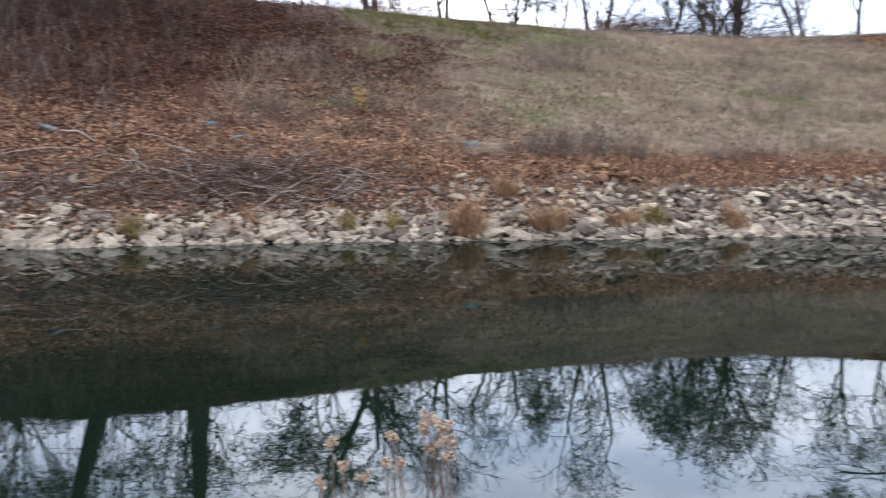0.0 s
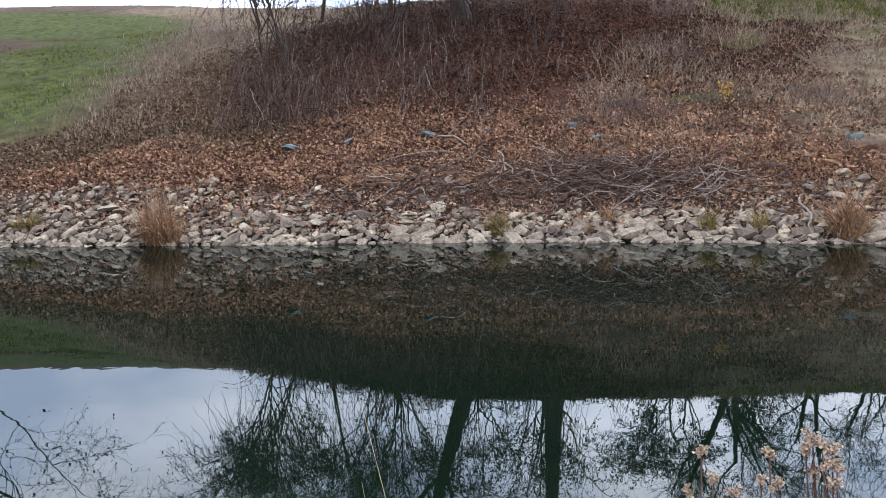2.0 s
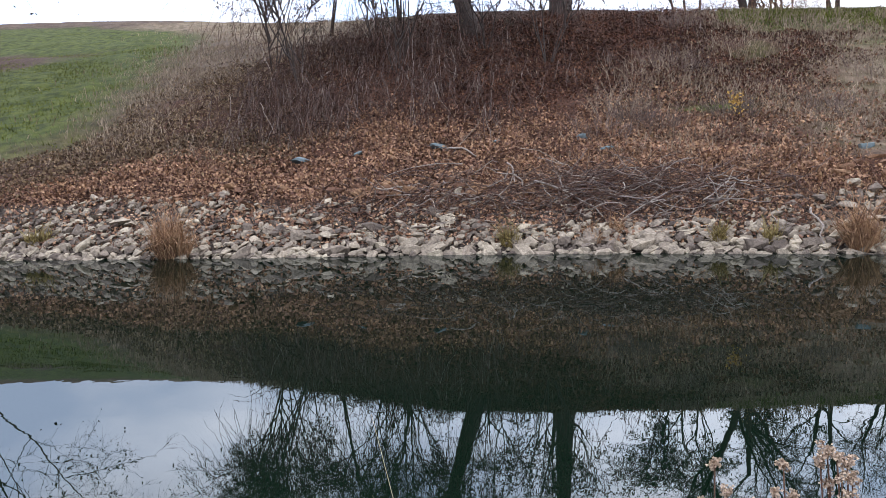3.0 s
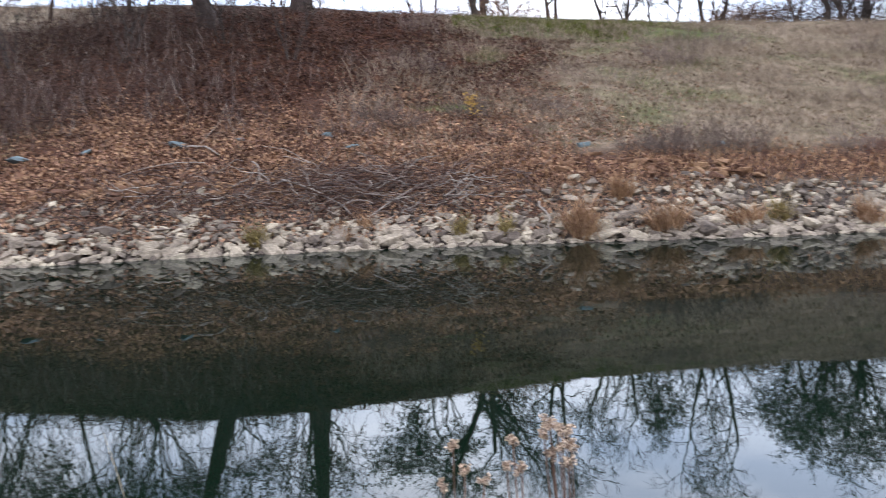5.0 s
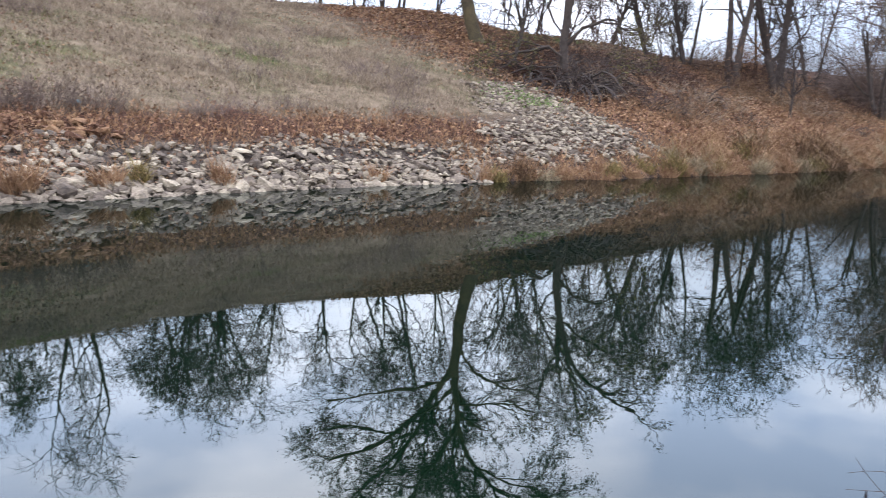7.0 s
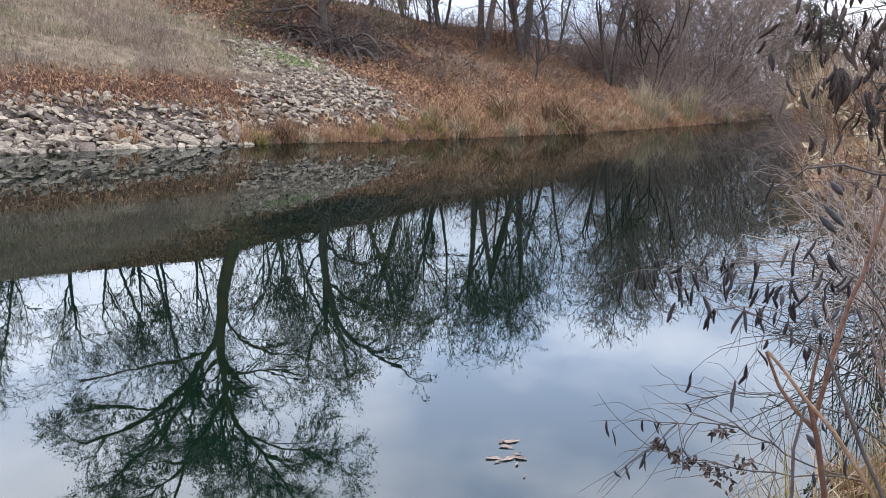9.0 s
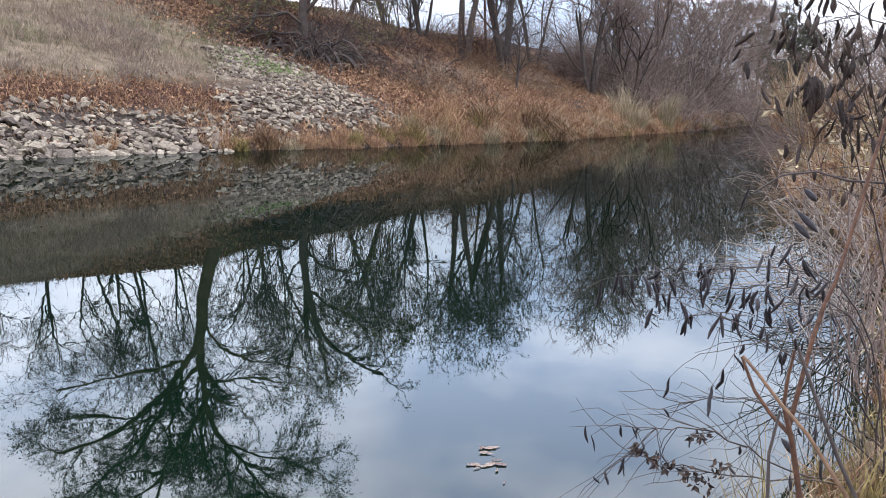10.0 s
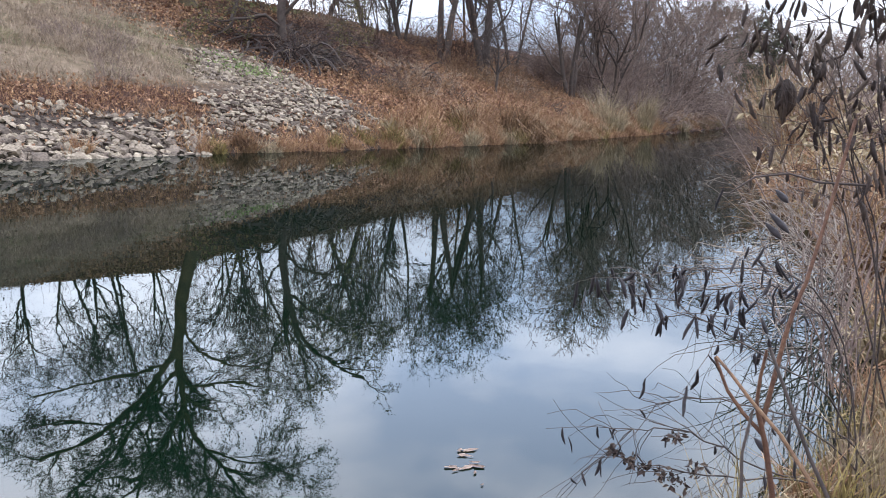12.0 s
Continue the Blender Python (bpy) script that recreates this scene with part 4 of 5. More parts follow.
# ---- brush heap and loose sticks ----
def brush_heap():
    """Cut branches thrown down in layers, a few of them long and bleached."""
    rng = np.random.default_rng(31)
    n = 1700
    x = np.where(rng.uniform(0, 1, n) < 0.72, rng.normal(-4.6, 1.75, n), rng.normal(-9.0, 1.5, n))
    s = np.clip(rng.normal(2.45, 0.72, n), 0.8, 4.5)
    high = 0.42 * np.exp(-((x + 4.4) / 2.6) ** 2 - ((s - 2.4) / 1.0) ** 2) + 0.1
    base = seat(x, SHORE(x) + s)
    base[:, 2] += rng.uniform(0, 1, n) * high + 0.03
    a = rng.normal(0.1, 0.55, n) + np.pi * rng.integers(0, 2, n)
    way = np.stack([np.cos(a), np.sin(a) * 0.6, np.sin(a) * 0.3 + rng.normal(0.04, 0.14, n)], 1)
    ln = rng.uniform(0.3, 1.2, n) + (rng.uniform(0, 1, n) < 0.12) * rng.uniform(0.3, 1.1, n)
    P = paths(rng, base, way, ln, 6, 0.36, -0.02)
    gz = GZ(P[..., 0], P[..., 1])
    P[..., 2] = np.clip(P[..., 2], gz + 0.02, gz + 0.65)
    R = rng.uniform(0.006, 0.016, n)[:, None] * np.linspace(1, 0.45, 6)[None, :]
    ob = thing("brush_heap", "heap of grey-brown cut branches lying above the stones", "brush", (0, 0, 0))
    part("brushwood", mesh_of("brushwood", *tubes(P[:900], R[:900], 3), VINE), ob, kind="stuff")
    part("pale_brushwood", mesh_of("pale_brushwood", *tubes(P[900:1100], R[900:1100] * 1.2, 4), PALE_TWIG), ob, "bleached sticks", "stuff")
    part("grey_brushwood", mesh_of("grey_brushwood", *tubes(P[1100:], R[1100:], 3), VINE_GREY), ob, kind="stuff")


def stick(name, label, pts, r, mat=None):
    P = np.array([pts], float)
    ob = thing(name, label, "branch", tuple(P[0, 0]))
    part("wood", mesh_of("wood", *tubes(P - P[0, 0], np.linspace(r, r * 0.5, len(pts))[None, :], 6), mat or PALE_TWIG, True), ob)


def lying(name, label, x0, s0, x1, s1, lift0, lift1, r, seed, mat=None):
    rng = np.random.default_rng(seed)
    t = np.linspace(0, 1, 7)
    x, s = x0 + (x1 - x0) * t + rng.normal(0, 0.05, 7), s0 + (s1 - s0) * t + rng.normal(0, 0.04, 7)
    y = SHORE(x) + s
    z = np.maximum(GZ(x, y), 0) + lift0 + (lift1 - lift0) * t + np.sin(t * np.pi) * 0.12
    stick(name, label, np.stack([x, y, z], 1), r, mat)


brush_heap()
stick("fallen_branch", "pale log lying in the shallows at the channel's end", [(*at(72.2 + 0.45 * k, 118 + k), 0.1 + 0.04 * math.sin(2 * k)) for k in range(5)], 0.2)
lying("fallen_branch", "long bleached branch across the brush heap", -6.7, 2.9, -4.75, 1.3, 0.25, 0.1, 0.028, 41)
lying("fallen_branch", "bleached stick leaning from the stones into the water", -0.4, 1.4, 0.08, -0.2, 0.22, -0.02, 0.028, 42)
lying("fallen_branch", "pale crooked stick on the brush heap", -7.8, 4.0, -7.0, 2.7, 0.2, 0.2, 0.024, 43)
lying("fallen_branch", "pale stick on the leaf litter", -9.85, 5.35, -8.75, 4.72, 0.06, 0.06, 0.035, 44)
lying("fallen_branch", "pale crooked stick on the brush heap", -4.4, 0.9, -2.9, 2.9, 0.12, 0.2, 0.02, 45)
lying("fallen_branch", "pale crooked stick on the brush heap", -8.9, 4.2, -10.6, 3.6, 0.12, 0.1, 0.018, 46)
lying("fallen_branch", "dark fallen limb on the wooded slope", 26.0, 9.4, 29.5, 8.0, 0.15, 0.1, 0.09, 47, BARK)
lying("fallen_branch", "dark fallen limb on the wooded slope", 25.2, 10.6, 28.5, 10.0, 0.35, 0.2, 0.07, 48, BARK)


# ---- blue-green boulders showing through the leaves ----
def rock_mesh(name, seed, mat, flat=0.6, n=15):
    rng = np.random.default_rng(seed)
    bm = bmesh.new()
    p = rng.normal(0, 1, (n, 3))
    p /= np.linalg.norm(p, axis=1)[:, None]
    p = np.sign(p) * np.abs(p) ** 0.72 * np.array([0.55, 0.42, 0.42 * flat])
    for q in p:
        bm.verts.new(q)
    bmesh.ops.convex_hull(bm, input=bm.verts)
    for v in [v for v in bm.verts if not v.link_faces]:
        bm.verts.remove(v)
    bmesh.ops.triangulate(bm, faces=bm.faces)
    me = bpy.data.meshes.new(name)
    bm.to_mesh(me)
    bm.free()
    me.materials.append(mat)
    return me


for k, (x, s, w, flat) in enumerate([(0.83, 4.9, 0.42, 1.1), (-10.0, 5.5, 0.62, 0.5), (-13.4, 4.8, 0.6, 0.5), (-12.1, 5.2, 0.45, 0.6), (-6.5, 6.0, 0.5, 0.5), (-5.6, 5.2, 0.45, 0.5), (4.6, 4.9, 0.4, 0.6), (-8.7, 5.9, 0.35, 0.5)]):
    y = interp(x, FAR_SHORE) + s
    ob = new("boulder", rock_mesh("boulder", 50 + k, BLUE_STONE, flat))
    ob.matrix_world = pose(x, y, ground_z(x, y) + 0.1 * w * flat, 0, 12, 40 * k) @ Matrix.Diagonal((w, w, w, 1))
    tagged(ob, "blue-green boulder half sunk in the leaf litter", "rock", group="blue boulders")

# clods of raw earth along the broken edge above the stones
cl = np.random.default_rng(64)
bits = []
for k in range(150):
    x = cl.uniform(-16, 6)
    s = cl.normal(2.95, 0.25) + 0.75 * bump01(x, -3, 2.5, 0.4)
    if math.sin(1.7 * x) + math.sin(0.6 * x + 1) < -0.5:
        continue
    y = interp(x, FAR_SHORE) + s
    me = rock_mesh("clod", 700 + k % 8, EARTH, 0.7)
    m = pose(x, y, ground_z(x, y) + 0.05, cl.uniform(-25, 15), cl.uniform(-15, 15), cl.uniform(-40, 40)) @ Matrix.Diagonal((cl.uniform(0.2, 0.6), cl.uniform(0.2, 0.5), cl.uniform(0.2, 0.5), 1))
    a = np.array(m)
    bits.append((np.array([v.co[:] for v in me.vertices]) @ a[:3, :3].T + a[:3, 3], np.array([f.vertices[:] for f in me.polygons])))
    bpy.data.meshes.remove(me)
tagged(new("earth_clods", mesh_of("earth_clods", *join(bits), EARTH)), "crumbling orange-brown earth above the stones", "earth", kind="stuff")

yp = np.random.default_rng(71)
yo = thing("yellow_shrub", "small shrub with bright yellow autumn leaves", "shrub", (-2.44, 25.2, ground_z(-2.44, 25.2)))
part("foliage", mesh_of("foliage", *leaf_quads(yp, yp.normal(0, 1, (90, 3)) * np.array([0.13, 0.12, 0.2]) + np.array([0, -0.1, 0.55]), 0.1), YELLOW), yo, kind="stuff")
yw = np.concatenate([yp.normal(0, 0.35, (12, 2)), np.ones((12, 1))], 1)
part("tangle", mesh_of("tangle", *tubes(paths(yp, np.zeros((12, 3)), yw, np.full(12, 0.7), 5, 0.1, 0), np.full((12, 5), 0.006), 3), VINE), yo, kind="stuff")


# ---- leaf litter and grass cover ----
def scatter(rng, n, x0, x1, s0, s1, density):
    x, s = rng.uniform(x0, x1, n), rng.uniform(s0, s1, n)
    keep = rng.uniform(0, 1, n) < density(x, s)
    x, s = x[keep], s[keep]
    return seat(x, SHORE(x) + s), s


def covers():
    rng = np.random.default_rng(91)
    p, s = scatter(rng, 430000, -28, 4, 0.3, 21.5, lambda x, s: np.where(s < 2.5, np.where((x > -14) & (x < 0), 0.3 + 0.16 * s, 0.25), litter_at(x, s) * np.where(s < 7.5, 1.0, 0.5)))
    q, s2 = scatter(rng, 50000, 4, 25, 0.4, 21, lambda x, s: np.where((s < 2.5) & (x < 26), 0.2, litter_at(x, s) * np.where(x < 24, 0.6, 0.8)))
    on_grass = green_at(p[:, 0], s) > 0.35
    p, s = p[~on_grass], s[~on_grass]
    west = (-p[:, 0] > 14.6 + 0.45 * (s - 6.8) + rng.normal(0, 0.9, len(p))) & (s > 5.3 - np.clip(-0.6 * p[:, 0] - 10.5, 0, 3) + rng.normal(0, 0.6, len(p)) + 0.35 * np.sin(p[:, 0]))
    p[:, 2] += rng.uniform(0.0, 0.12, len(p))
    tagged(new("leaf_litter", mesh_of("leaf_litter", *leaf_quads(rng, p[west], 0.095, 0.05, 0.75, 0.8), BROWN_LEAF)), "olive-brown matted leaves between grass and vines", "leaves", kind="stuff")
    p = p[~west]
    r, s3 = scatter(rng, 30000, -6, 14, 5.5, 19, lambda x, s: 0.55 * np.clip(1 - (x + 6) / 20, 0, 1))
    r[:, 2] += rng.uniform(0.0, 0.1, len(r))
    tagged(new("leaf_litter", mesh_of("leaf_litter", *leaf_quads(rng, r, 0.1, 0.05, 0.75, 0.8), BROWN_LEAF)), "scattered brown leaves among the dry weeds", "leaves", kind="stuff")
    q[:, 2] += rng.uniform(0.0, 0.12, len(q))
    tagged(new("leaf_litter", mesh_of("leaf_litter", *leaf_quads(rng, q, 0.11, 0.05, 0.75, 0.8), TAN_LEAF)), "tan fallen leaves along the top of the stones", "leaves", kind="stuff")
    # true higher up, where leaves take the tone darkened for shade
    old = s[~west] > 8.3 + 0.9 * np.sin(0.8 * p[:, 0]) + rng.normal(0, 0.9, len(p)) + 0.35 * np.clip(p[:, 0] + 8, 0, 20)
    tagged(new("leaf_litter", mesh_of("leaf_litter", *leaf_quads(rng, p[~old], 0.092, 0.05, 0.78, 0.8), LITTER)), "thick tan and reddish-brown carpet of fallen leaves", "leaves", kind="stuff")
    tagged(new("leaf_litter", mesh_of("leaf_litter", *leaf_quads(rng, p[old], 0.1, 0.05, 0.78, 0.8), SHADED_LEAF)), "red-brown leaves beneath the vines, coloured dark as if in their shade", "leaves", kind="stuff")
    p, s = scatter(rng, 190000, 21, 66, 1.0, 23, lambda x, s: litter_at(x, s) * (1 - 0.9 * green_at(x, s)))
    p[:, 2] += rng.uniform(0.0, 0.12, len(p))
    low = s < 6.0 + 1.2 * np.sin(0.35 * p[:, 0]) + rng.normal(0, 1.2, len(p))
    tagged(new("leaf_litter", mesh_of("leaf_litter", *leaf_quads(rng, p[low], 0.14, 0.05, 0.75, 0.8), TAN_LEAF)), "tan and rusty fallen leaves on the lower wooded slope", "leaves", kind="stuff")
    tagged(new("leaf_litter", mesh_of("leaf_litter", *leaf_quads(rng, p[~low], 0.14, 0.05, 0.75, 0.8), DULL_LEAF)), "dull grey-brown fallen leaves under the trees of the slope", "leaves", kind="stuff")
    patch = lambda x, s: np.clip(0.35 + 1.3 * np.sin(x * 0.9 + np.sin(s * 0.7) * 2) * np.sin(s * 0.55 + x * 0.23), 0.34, 1)
    p, s = scatter(rng, 130000, -12, 25, 4.3, 25, lambda x, s: dry_at(x, s) * patch(x, s))
    tagged(new("dry_grass", mesh_of("dry_grass", *blades(rng, p, 0.3, 0.013, 0.45, 0.35), DRY)), "grey-brown dead grass standing on the slope", "grass", kind="stuff")
    p, s = scatter(rng, 120000, -62, 10, 5, 34, lambda x, s: green_at(x, s) * np.clip(0.75 + 0.5 * np.sin(0.9 * x + np.sin(s)) * np.sin(0.7 * s), 0.3, 1))
    p = p[p[:, 1] < CRESTY(p[:, 0]) + 1.5]
    tagged(new("green_grass", mesh_of("green_grass", *blades(rng, p, 0.12, 0.016, 0.6, 0.5), GRASS)), "short fresh green grass on the slope", "grass", kind="stuff")
    p, s = scatter(rng, 22000, -4.5, 7, 18.2, 23, lambda x, s: bump01(x, -4, 5.5, 0.8) * bump01(s, 18.8, 23, 0.6))
    tagged(new("green_grass", mesh_of("green_grass", *blades(rng, p, 0.16, 0.02, 0.5, 0.4), GRASS)), "strip of fresh green grass along the crest", "grass", kind="stuff")
    p, s = scatter(rng, 11000, 19.5, 25.5, 4, 9.5, lambda x, s: np.maximum(0.8 * np.exp(-((x - 22.8) / 0.8) ** 2 - ((s - 6.5) / 0.6) ** 2), 0.34 * np.exp(-((x - 22.4) / 1.3) ** 2 - ((s - 7.4) / 1.2) ** 2) * (np.sin(4.1 * x + s) * np.sin(3.3 * s - x) > -0.1)))
    tagged(new("green_weeds", mesh_of("green_weeds", *leaf_quads(rng, p + np.array([0, 0, 0.1]), 0.085, -0.5, 0.8), SAGE)), "patch of green weeds at the top of the stones", "weeds", kind="stuff")
    edge = lambda x, s: np.clip(0.55 + 0.6 * np.sin(1.3 * x + 0.8 * s) * np.sin(0.9 * s - 0.5 * x), 0.1, 1) * np.exp(-((-x - 19.6 - 0.53 * (s - 6.8)) / 2.6) ** 2) * (s > 5)
    p, s = scatter(rng, 62000, -45, -12, 3.5, 28, edge)
    tagged(new("grey_weeds", mesh_of("grey_weeds", *blades(rng, p, 0.34, 0.012, 0.4, 0.35), DRY)), "grey dead weeds along the edge of the green grass", "weeds", kind="stuff")
    p, s = scatter(rng, 60000, -62, -17, 14, 46, lambda x, s: 0.5 * (1 - green_at(x, s)) * np.clip(0.5 + np.sin(1.1 * x + s) * np.sin(0.8 * s), 0.1, 1))
    tagged(new("grey_weeds", mesh_of("grey_weeds", *blades(rng, p[p[:, 1] < CRESTY(p[:, 0]) + 1], 0.4, 0.016, 0.4, 0.35), DRY)), "grey dead weeds high on the green slope", "weeds", kind="stuff")
    p, s = scatter(rng, 60000, 15, 62, -0.15, 7, lambda x, s: np.where(s < 2.6, np.where(x < 24, 0.45, 0.8), 0.16 * (x > 24)) * (1 - in_chute(x, s)))
    tagged(new("tawny_grass", mesh_of("tawny_grass", *blades(rng, p, 0.42, 0.016, 0.6, 0.6), STRAW)), "matted tawny grass along the wooded bank", "grass", kind="stuff")
    p, s = scatter(rng, 26000, -8, 24, 2.0, 4.9, lambda x, s: 0.3 * (1 - in_chute(x, s)))
    tagged(new("rusty_grass", mesh_of("rusty_grass", *blades(rng, p, 0.3, 0.012, 0.6, 0.5), STRAW)), "rusty dead grass along the top of the stones", "grass", kind="stuff")


covers()


# dark evergreen and hazy trees beyond the end of the channel
tree("evergreen_tree", "dark dense evergreen tree beyond the channel's end", *at(74.3, 126), 17, 0.25, 281, clear=0.1, spread=0.9, leaves=16000, leaf_mat=GREEN_LEAF, leaf_size=0.3, thin=2.5)
for k, (az, d, h) in enumerate([(75.6, 170, 18), (77.2, 185, 19), (79.0, 175, 19), (81.0, 160, 18), (83.0, 150, 17), (76.4, 150, 12), (78.1, 145, 13), (80.0, 140, 13)]):
    tree("hazy_tree", "pale grey leafless tree far beyond the channel", *at(az, d), h, 0.22, 285 + k, stems=3, clear=0.1, spread=1.1, twig_mat=FAR_TWIG, bark=GREY_BARK, thin=6, twigs=0.7, fine=0.7, group="hazy trees")

# dark scrub along the crest and round the leaning tree
for k in range(7):
    x = 30.5 + 4.3 * k
    thicket("crest_scrub", "dark bare scrub along the crest of the wooded slope", x, interp(x, CREST_Y) - rs.uniform(-1, 5), 55, 1.6, rs.uniform(1.8, 3.2), VINE if k % 2 else GREY_TWIG, 1100 + k, 0.02, -0.4, 0.8, group="crest scrub")
for k, (x, s, h) in enumerate([(27.2, 8.6, 1.8), (26.4, 9.6, 1.6), (28.4, 9.2, 1.5), (25.6, 10.8, 1.4), (30.2, 9.8, 1.4), (43.5, 10.5, 1.8)]):
    thicket("dark_scrub", "dark tangle of dead limbs round the leaning tree", x, interp(x, FAR_SHORE) + s, 110, 1.2, h, (TWIG, VINE, TWIG, VINE, VINE_GREY, VINE)[k], 1120 + k, 0.024, -1.3, 0.9, m=7, group="dark scrub")

for k in range(15):
    x = 28.0 + 0.75 * k + rs.uniform(-0.5, 0.5)
    thicket("dark_scrub", "dark mound of dead brush on the wooded slope", x, interp(x, FAR_SHORE) + rs.uniform(8.5, 14), 150, rs.uniform(1.0, 1.6), rs.uniform(1.2, 1.9), (TWIG, VINE, VINE)[k % 3], 1200 + k, 0.016, -1.4, 0.9, m=7, group="dark scrub", wander=0.26)
for k, (x, s, h) in enumerate([(26.9, 8.4, 3.0), (25.6, 10.4, 2.6), (28.3, 9.6, 2.4), (36.0, 7.6, 1.8)]):
    thicket("fallen_limbs", "dark heap of broken limbs under the trees", x, interp(x, FAR_SHORE) + s, 34, 1.3, h, TWIG, 1240 + k, 0.05, -1.7, 1.3, m=8, group="fallen limbs", wander=0.2)
for k, (x, s, h) in enumerate([(33.6, 0.9, 2.4), (34.4, 0.7, 2.6), (35.0, 0.9, 2.2), (30.6, 1.4, 1.8)]):
    tuft("reed_mound", "drooping mound of rust-brown reeds at the water", x, interp(x, FAR_SHORE) + s, 170, 0.6, h, RUST, 1250 + k, 0.022, 0.8, 1.5, group="reed mounds")
for k, (x, s) in enumerate([(44.6, 10.6), (45.8, 11.2), (46.9, 10.4)]):
    ob = thicket("leafy_sapling", "sapling still holding rust-coloured leaves", x, interp(x, FAR_SHORE) + s, 40, 0.5, 3.6, VINE, 1260 + k, 0.02, -0.3, 0.5, group="leafy saplings", wander=0.2)
    pr = np.random.default_rng(1270 + k)
    q = pr.normal(0, 1, (700, 3)) * np.array([0.8, 0.7, 0.8]) + np.array([0, 0, 2.3])
    part("foliage", mesh_of("foliage", *leaf_quads(pr, q[q[:, 2] > 0.3], 0.11, 0.3), TAN_LEAF), ob, "rust-coloured withered leaves", "stuff")
# arching mounds of sedge along the wooded bank
for k in range(26):
    x = 25.5 + 1.15 * k + rs.uniform(-0.4, 0.4)
    tuft("sedge_mound", "arching mound of rusty dead sedge on the bank", x, interp(x, FAR_SHORE) + rs.uniform(0.3, 2.6), 260, 0.9, rs.uniform(0.9, 1.5), STRAW if k % 5 else PALE_REED, 1140 + k, 0.016, 0.9, 0.9, group="sedge mounds")


# twiggy undergrowth between the trees behind the crest
for k, (az, d, h) in enumerate([(10.2, 50, 3.5), (12.4, 51, 4.5), (14.6, 52, 4.5), (16.4, 52, 5.0), (18.2, 51, 5.0), (20.0, 52, 4.5), (21.6, 53, 3.0), (27.6, 55, 3.0), (30.0, 55, 3.0)]):
    thicket("crest_scrub", "bare twiggy undergrowth behind the grassy crest", *at(az, d), 130, 1.5, h, TWIG if k % 3 else VINE, 1300 + k, 0.02, -0.5, 1.2, group="crest scrub", m=8, wander=0.3)
# low brown leafy shrubs behind the grassy crest
for k, (az, d, h) in enumerate([(-7.2, 46, 2.6), (-4.6, 46.5, 3.0), (-1.6, 47, 2.6), (-9.6, 45, 2.2), (11.6, 51, 2.4), (13.4, 51, 2.6)]):
    x, y = at(az, d)
    ob = thicket("brown_shrub", "rounded shrub with dry tan leaves behind the crest", x, y, 150, 1.1, h, VINE, 1180 + k, 0.011, -0.5, 0.7, group="crest shrubs", wander=0.22)
    pr = np.random.default_rng(1190 + k)
    q = pr.normal(0, 1, (2600, 3)) * np.array([0.75, 0.6, 0.34]) * h * 0.5 + np.array([0, 0, 0.62 * h])
    part("foliage", mesh_of("foliage", *leaf_quads(pr, q[q[:, 2] > 0.1], 0.09, 0.3), TAN_LEAF), ob, "dry tan leaves", "stuff")


# ---- near bank: dry plants by the water ----
def cp(az, d, e):
    """A point by bearing, distance and slope from eye height."""
    x, y = d * math.sin(radians(az)), d * math.cos(radians(az))
    return x, y, 1.6 + e * d


def dry_flower(label, foot, heads, seed):
    """A dead flower plant: a bent stalk to each fluffy seedhead (bearing, distance, slope, size)."""
    rng = np.random.default_rng(seed)
    x, y = foot
    z0 = max(ground_z(x, y), -0.05)
    ob = thing("dry_flower", label, "plant", (x, y, z0))
    for az, d, e, w in heads:
        c = np.array(cp(az, d, e)) - np.array([x, y, z0])
        t = np.linspace(0, 1, 8)[:, None]
        P = c * t + np.array([0.02, -0.03, 0.0]) * np.sin(t * np.pi) + rng.normal(0, 0.004, (8, 3)) * np.sin(t * np.pi)
        stalk = part("stalk", mesh_of("stalk", *tubes(P[None], np.linspace(0.0032, 0.0016, 8)[None, :], 5), STEM), ob)
        n = int(200 * w / 0.02)
        dirs = rng.normal(0, 1, (n, 3))
        dirs /= np.linalg.norm(dirs, axis=1)[:, None]
        lobes = c + rng.normal(0, w * 0.45, (6, 3))
        pts = lobes[rng.integers(0, 6, n)] + dirs * w * 0.45
        part("seedhead", mesh_of("seedhead", *leaf_quads(rng, pts, 0.0068, 0, 0.9), SEED), stalk, "fluffy pale seedhead")


dry_flower("dead flower plant with a spray of fluffy beige seedheads", (0.02, 1.62), [(-0.9, 1.75, -0.322, 0.013), (-0.5, 1.76, -0.31, 0.015), (0.1, 1.74, -0.318, 0.014), (0.7, 1.75, -0.322, 0.014), (1.0, 1.76, -0.336, 0.014), (0.4, 1.74, -0.342, 0.014), (-0.4, 1.75, -0.352, 0.012), (0.8, 1.73, -0.36, 0.012)], 801)
dry_flower("dead flower stalk with a single beige seedhead", (-0.1, 1.6), [(-3.1, 1.72, -0.332, 0.012), (-3.6, 1.72, -0.365, 0.011), (-2.5, 1.7, -0.372, 0.012)], 802)
dry_flower("dead flower stalk with small pale seedheads", (-0.26, 1.6), [(-7.4, 1.75, -0.338, 0.011), (-6.6, 1.74, -0.37, 0.012), (-5.2, 1.72, -0.385, 0.012), (-8.2, 1.72, -0.39, 0.01)], 803)
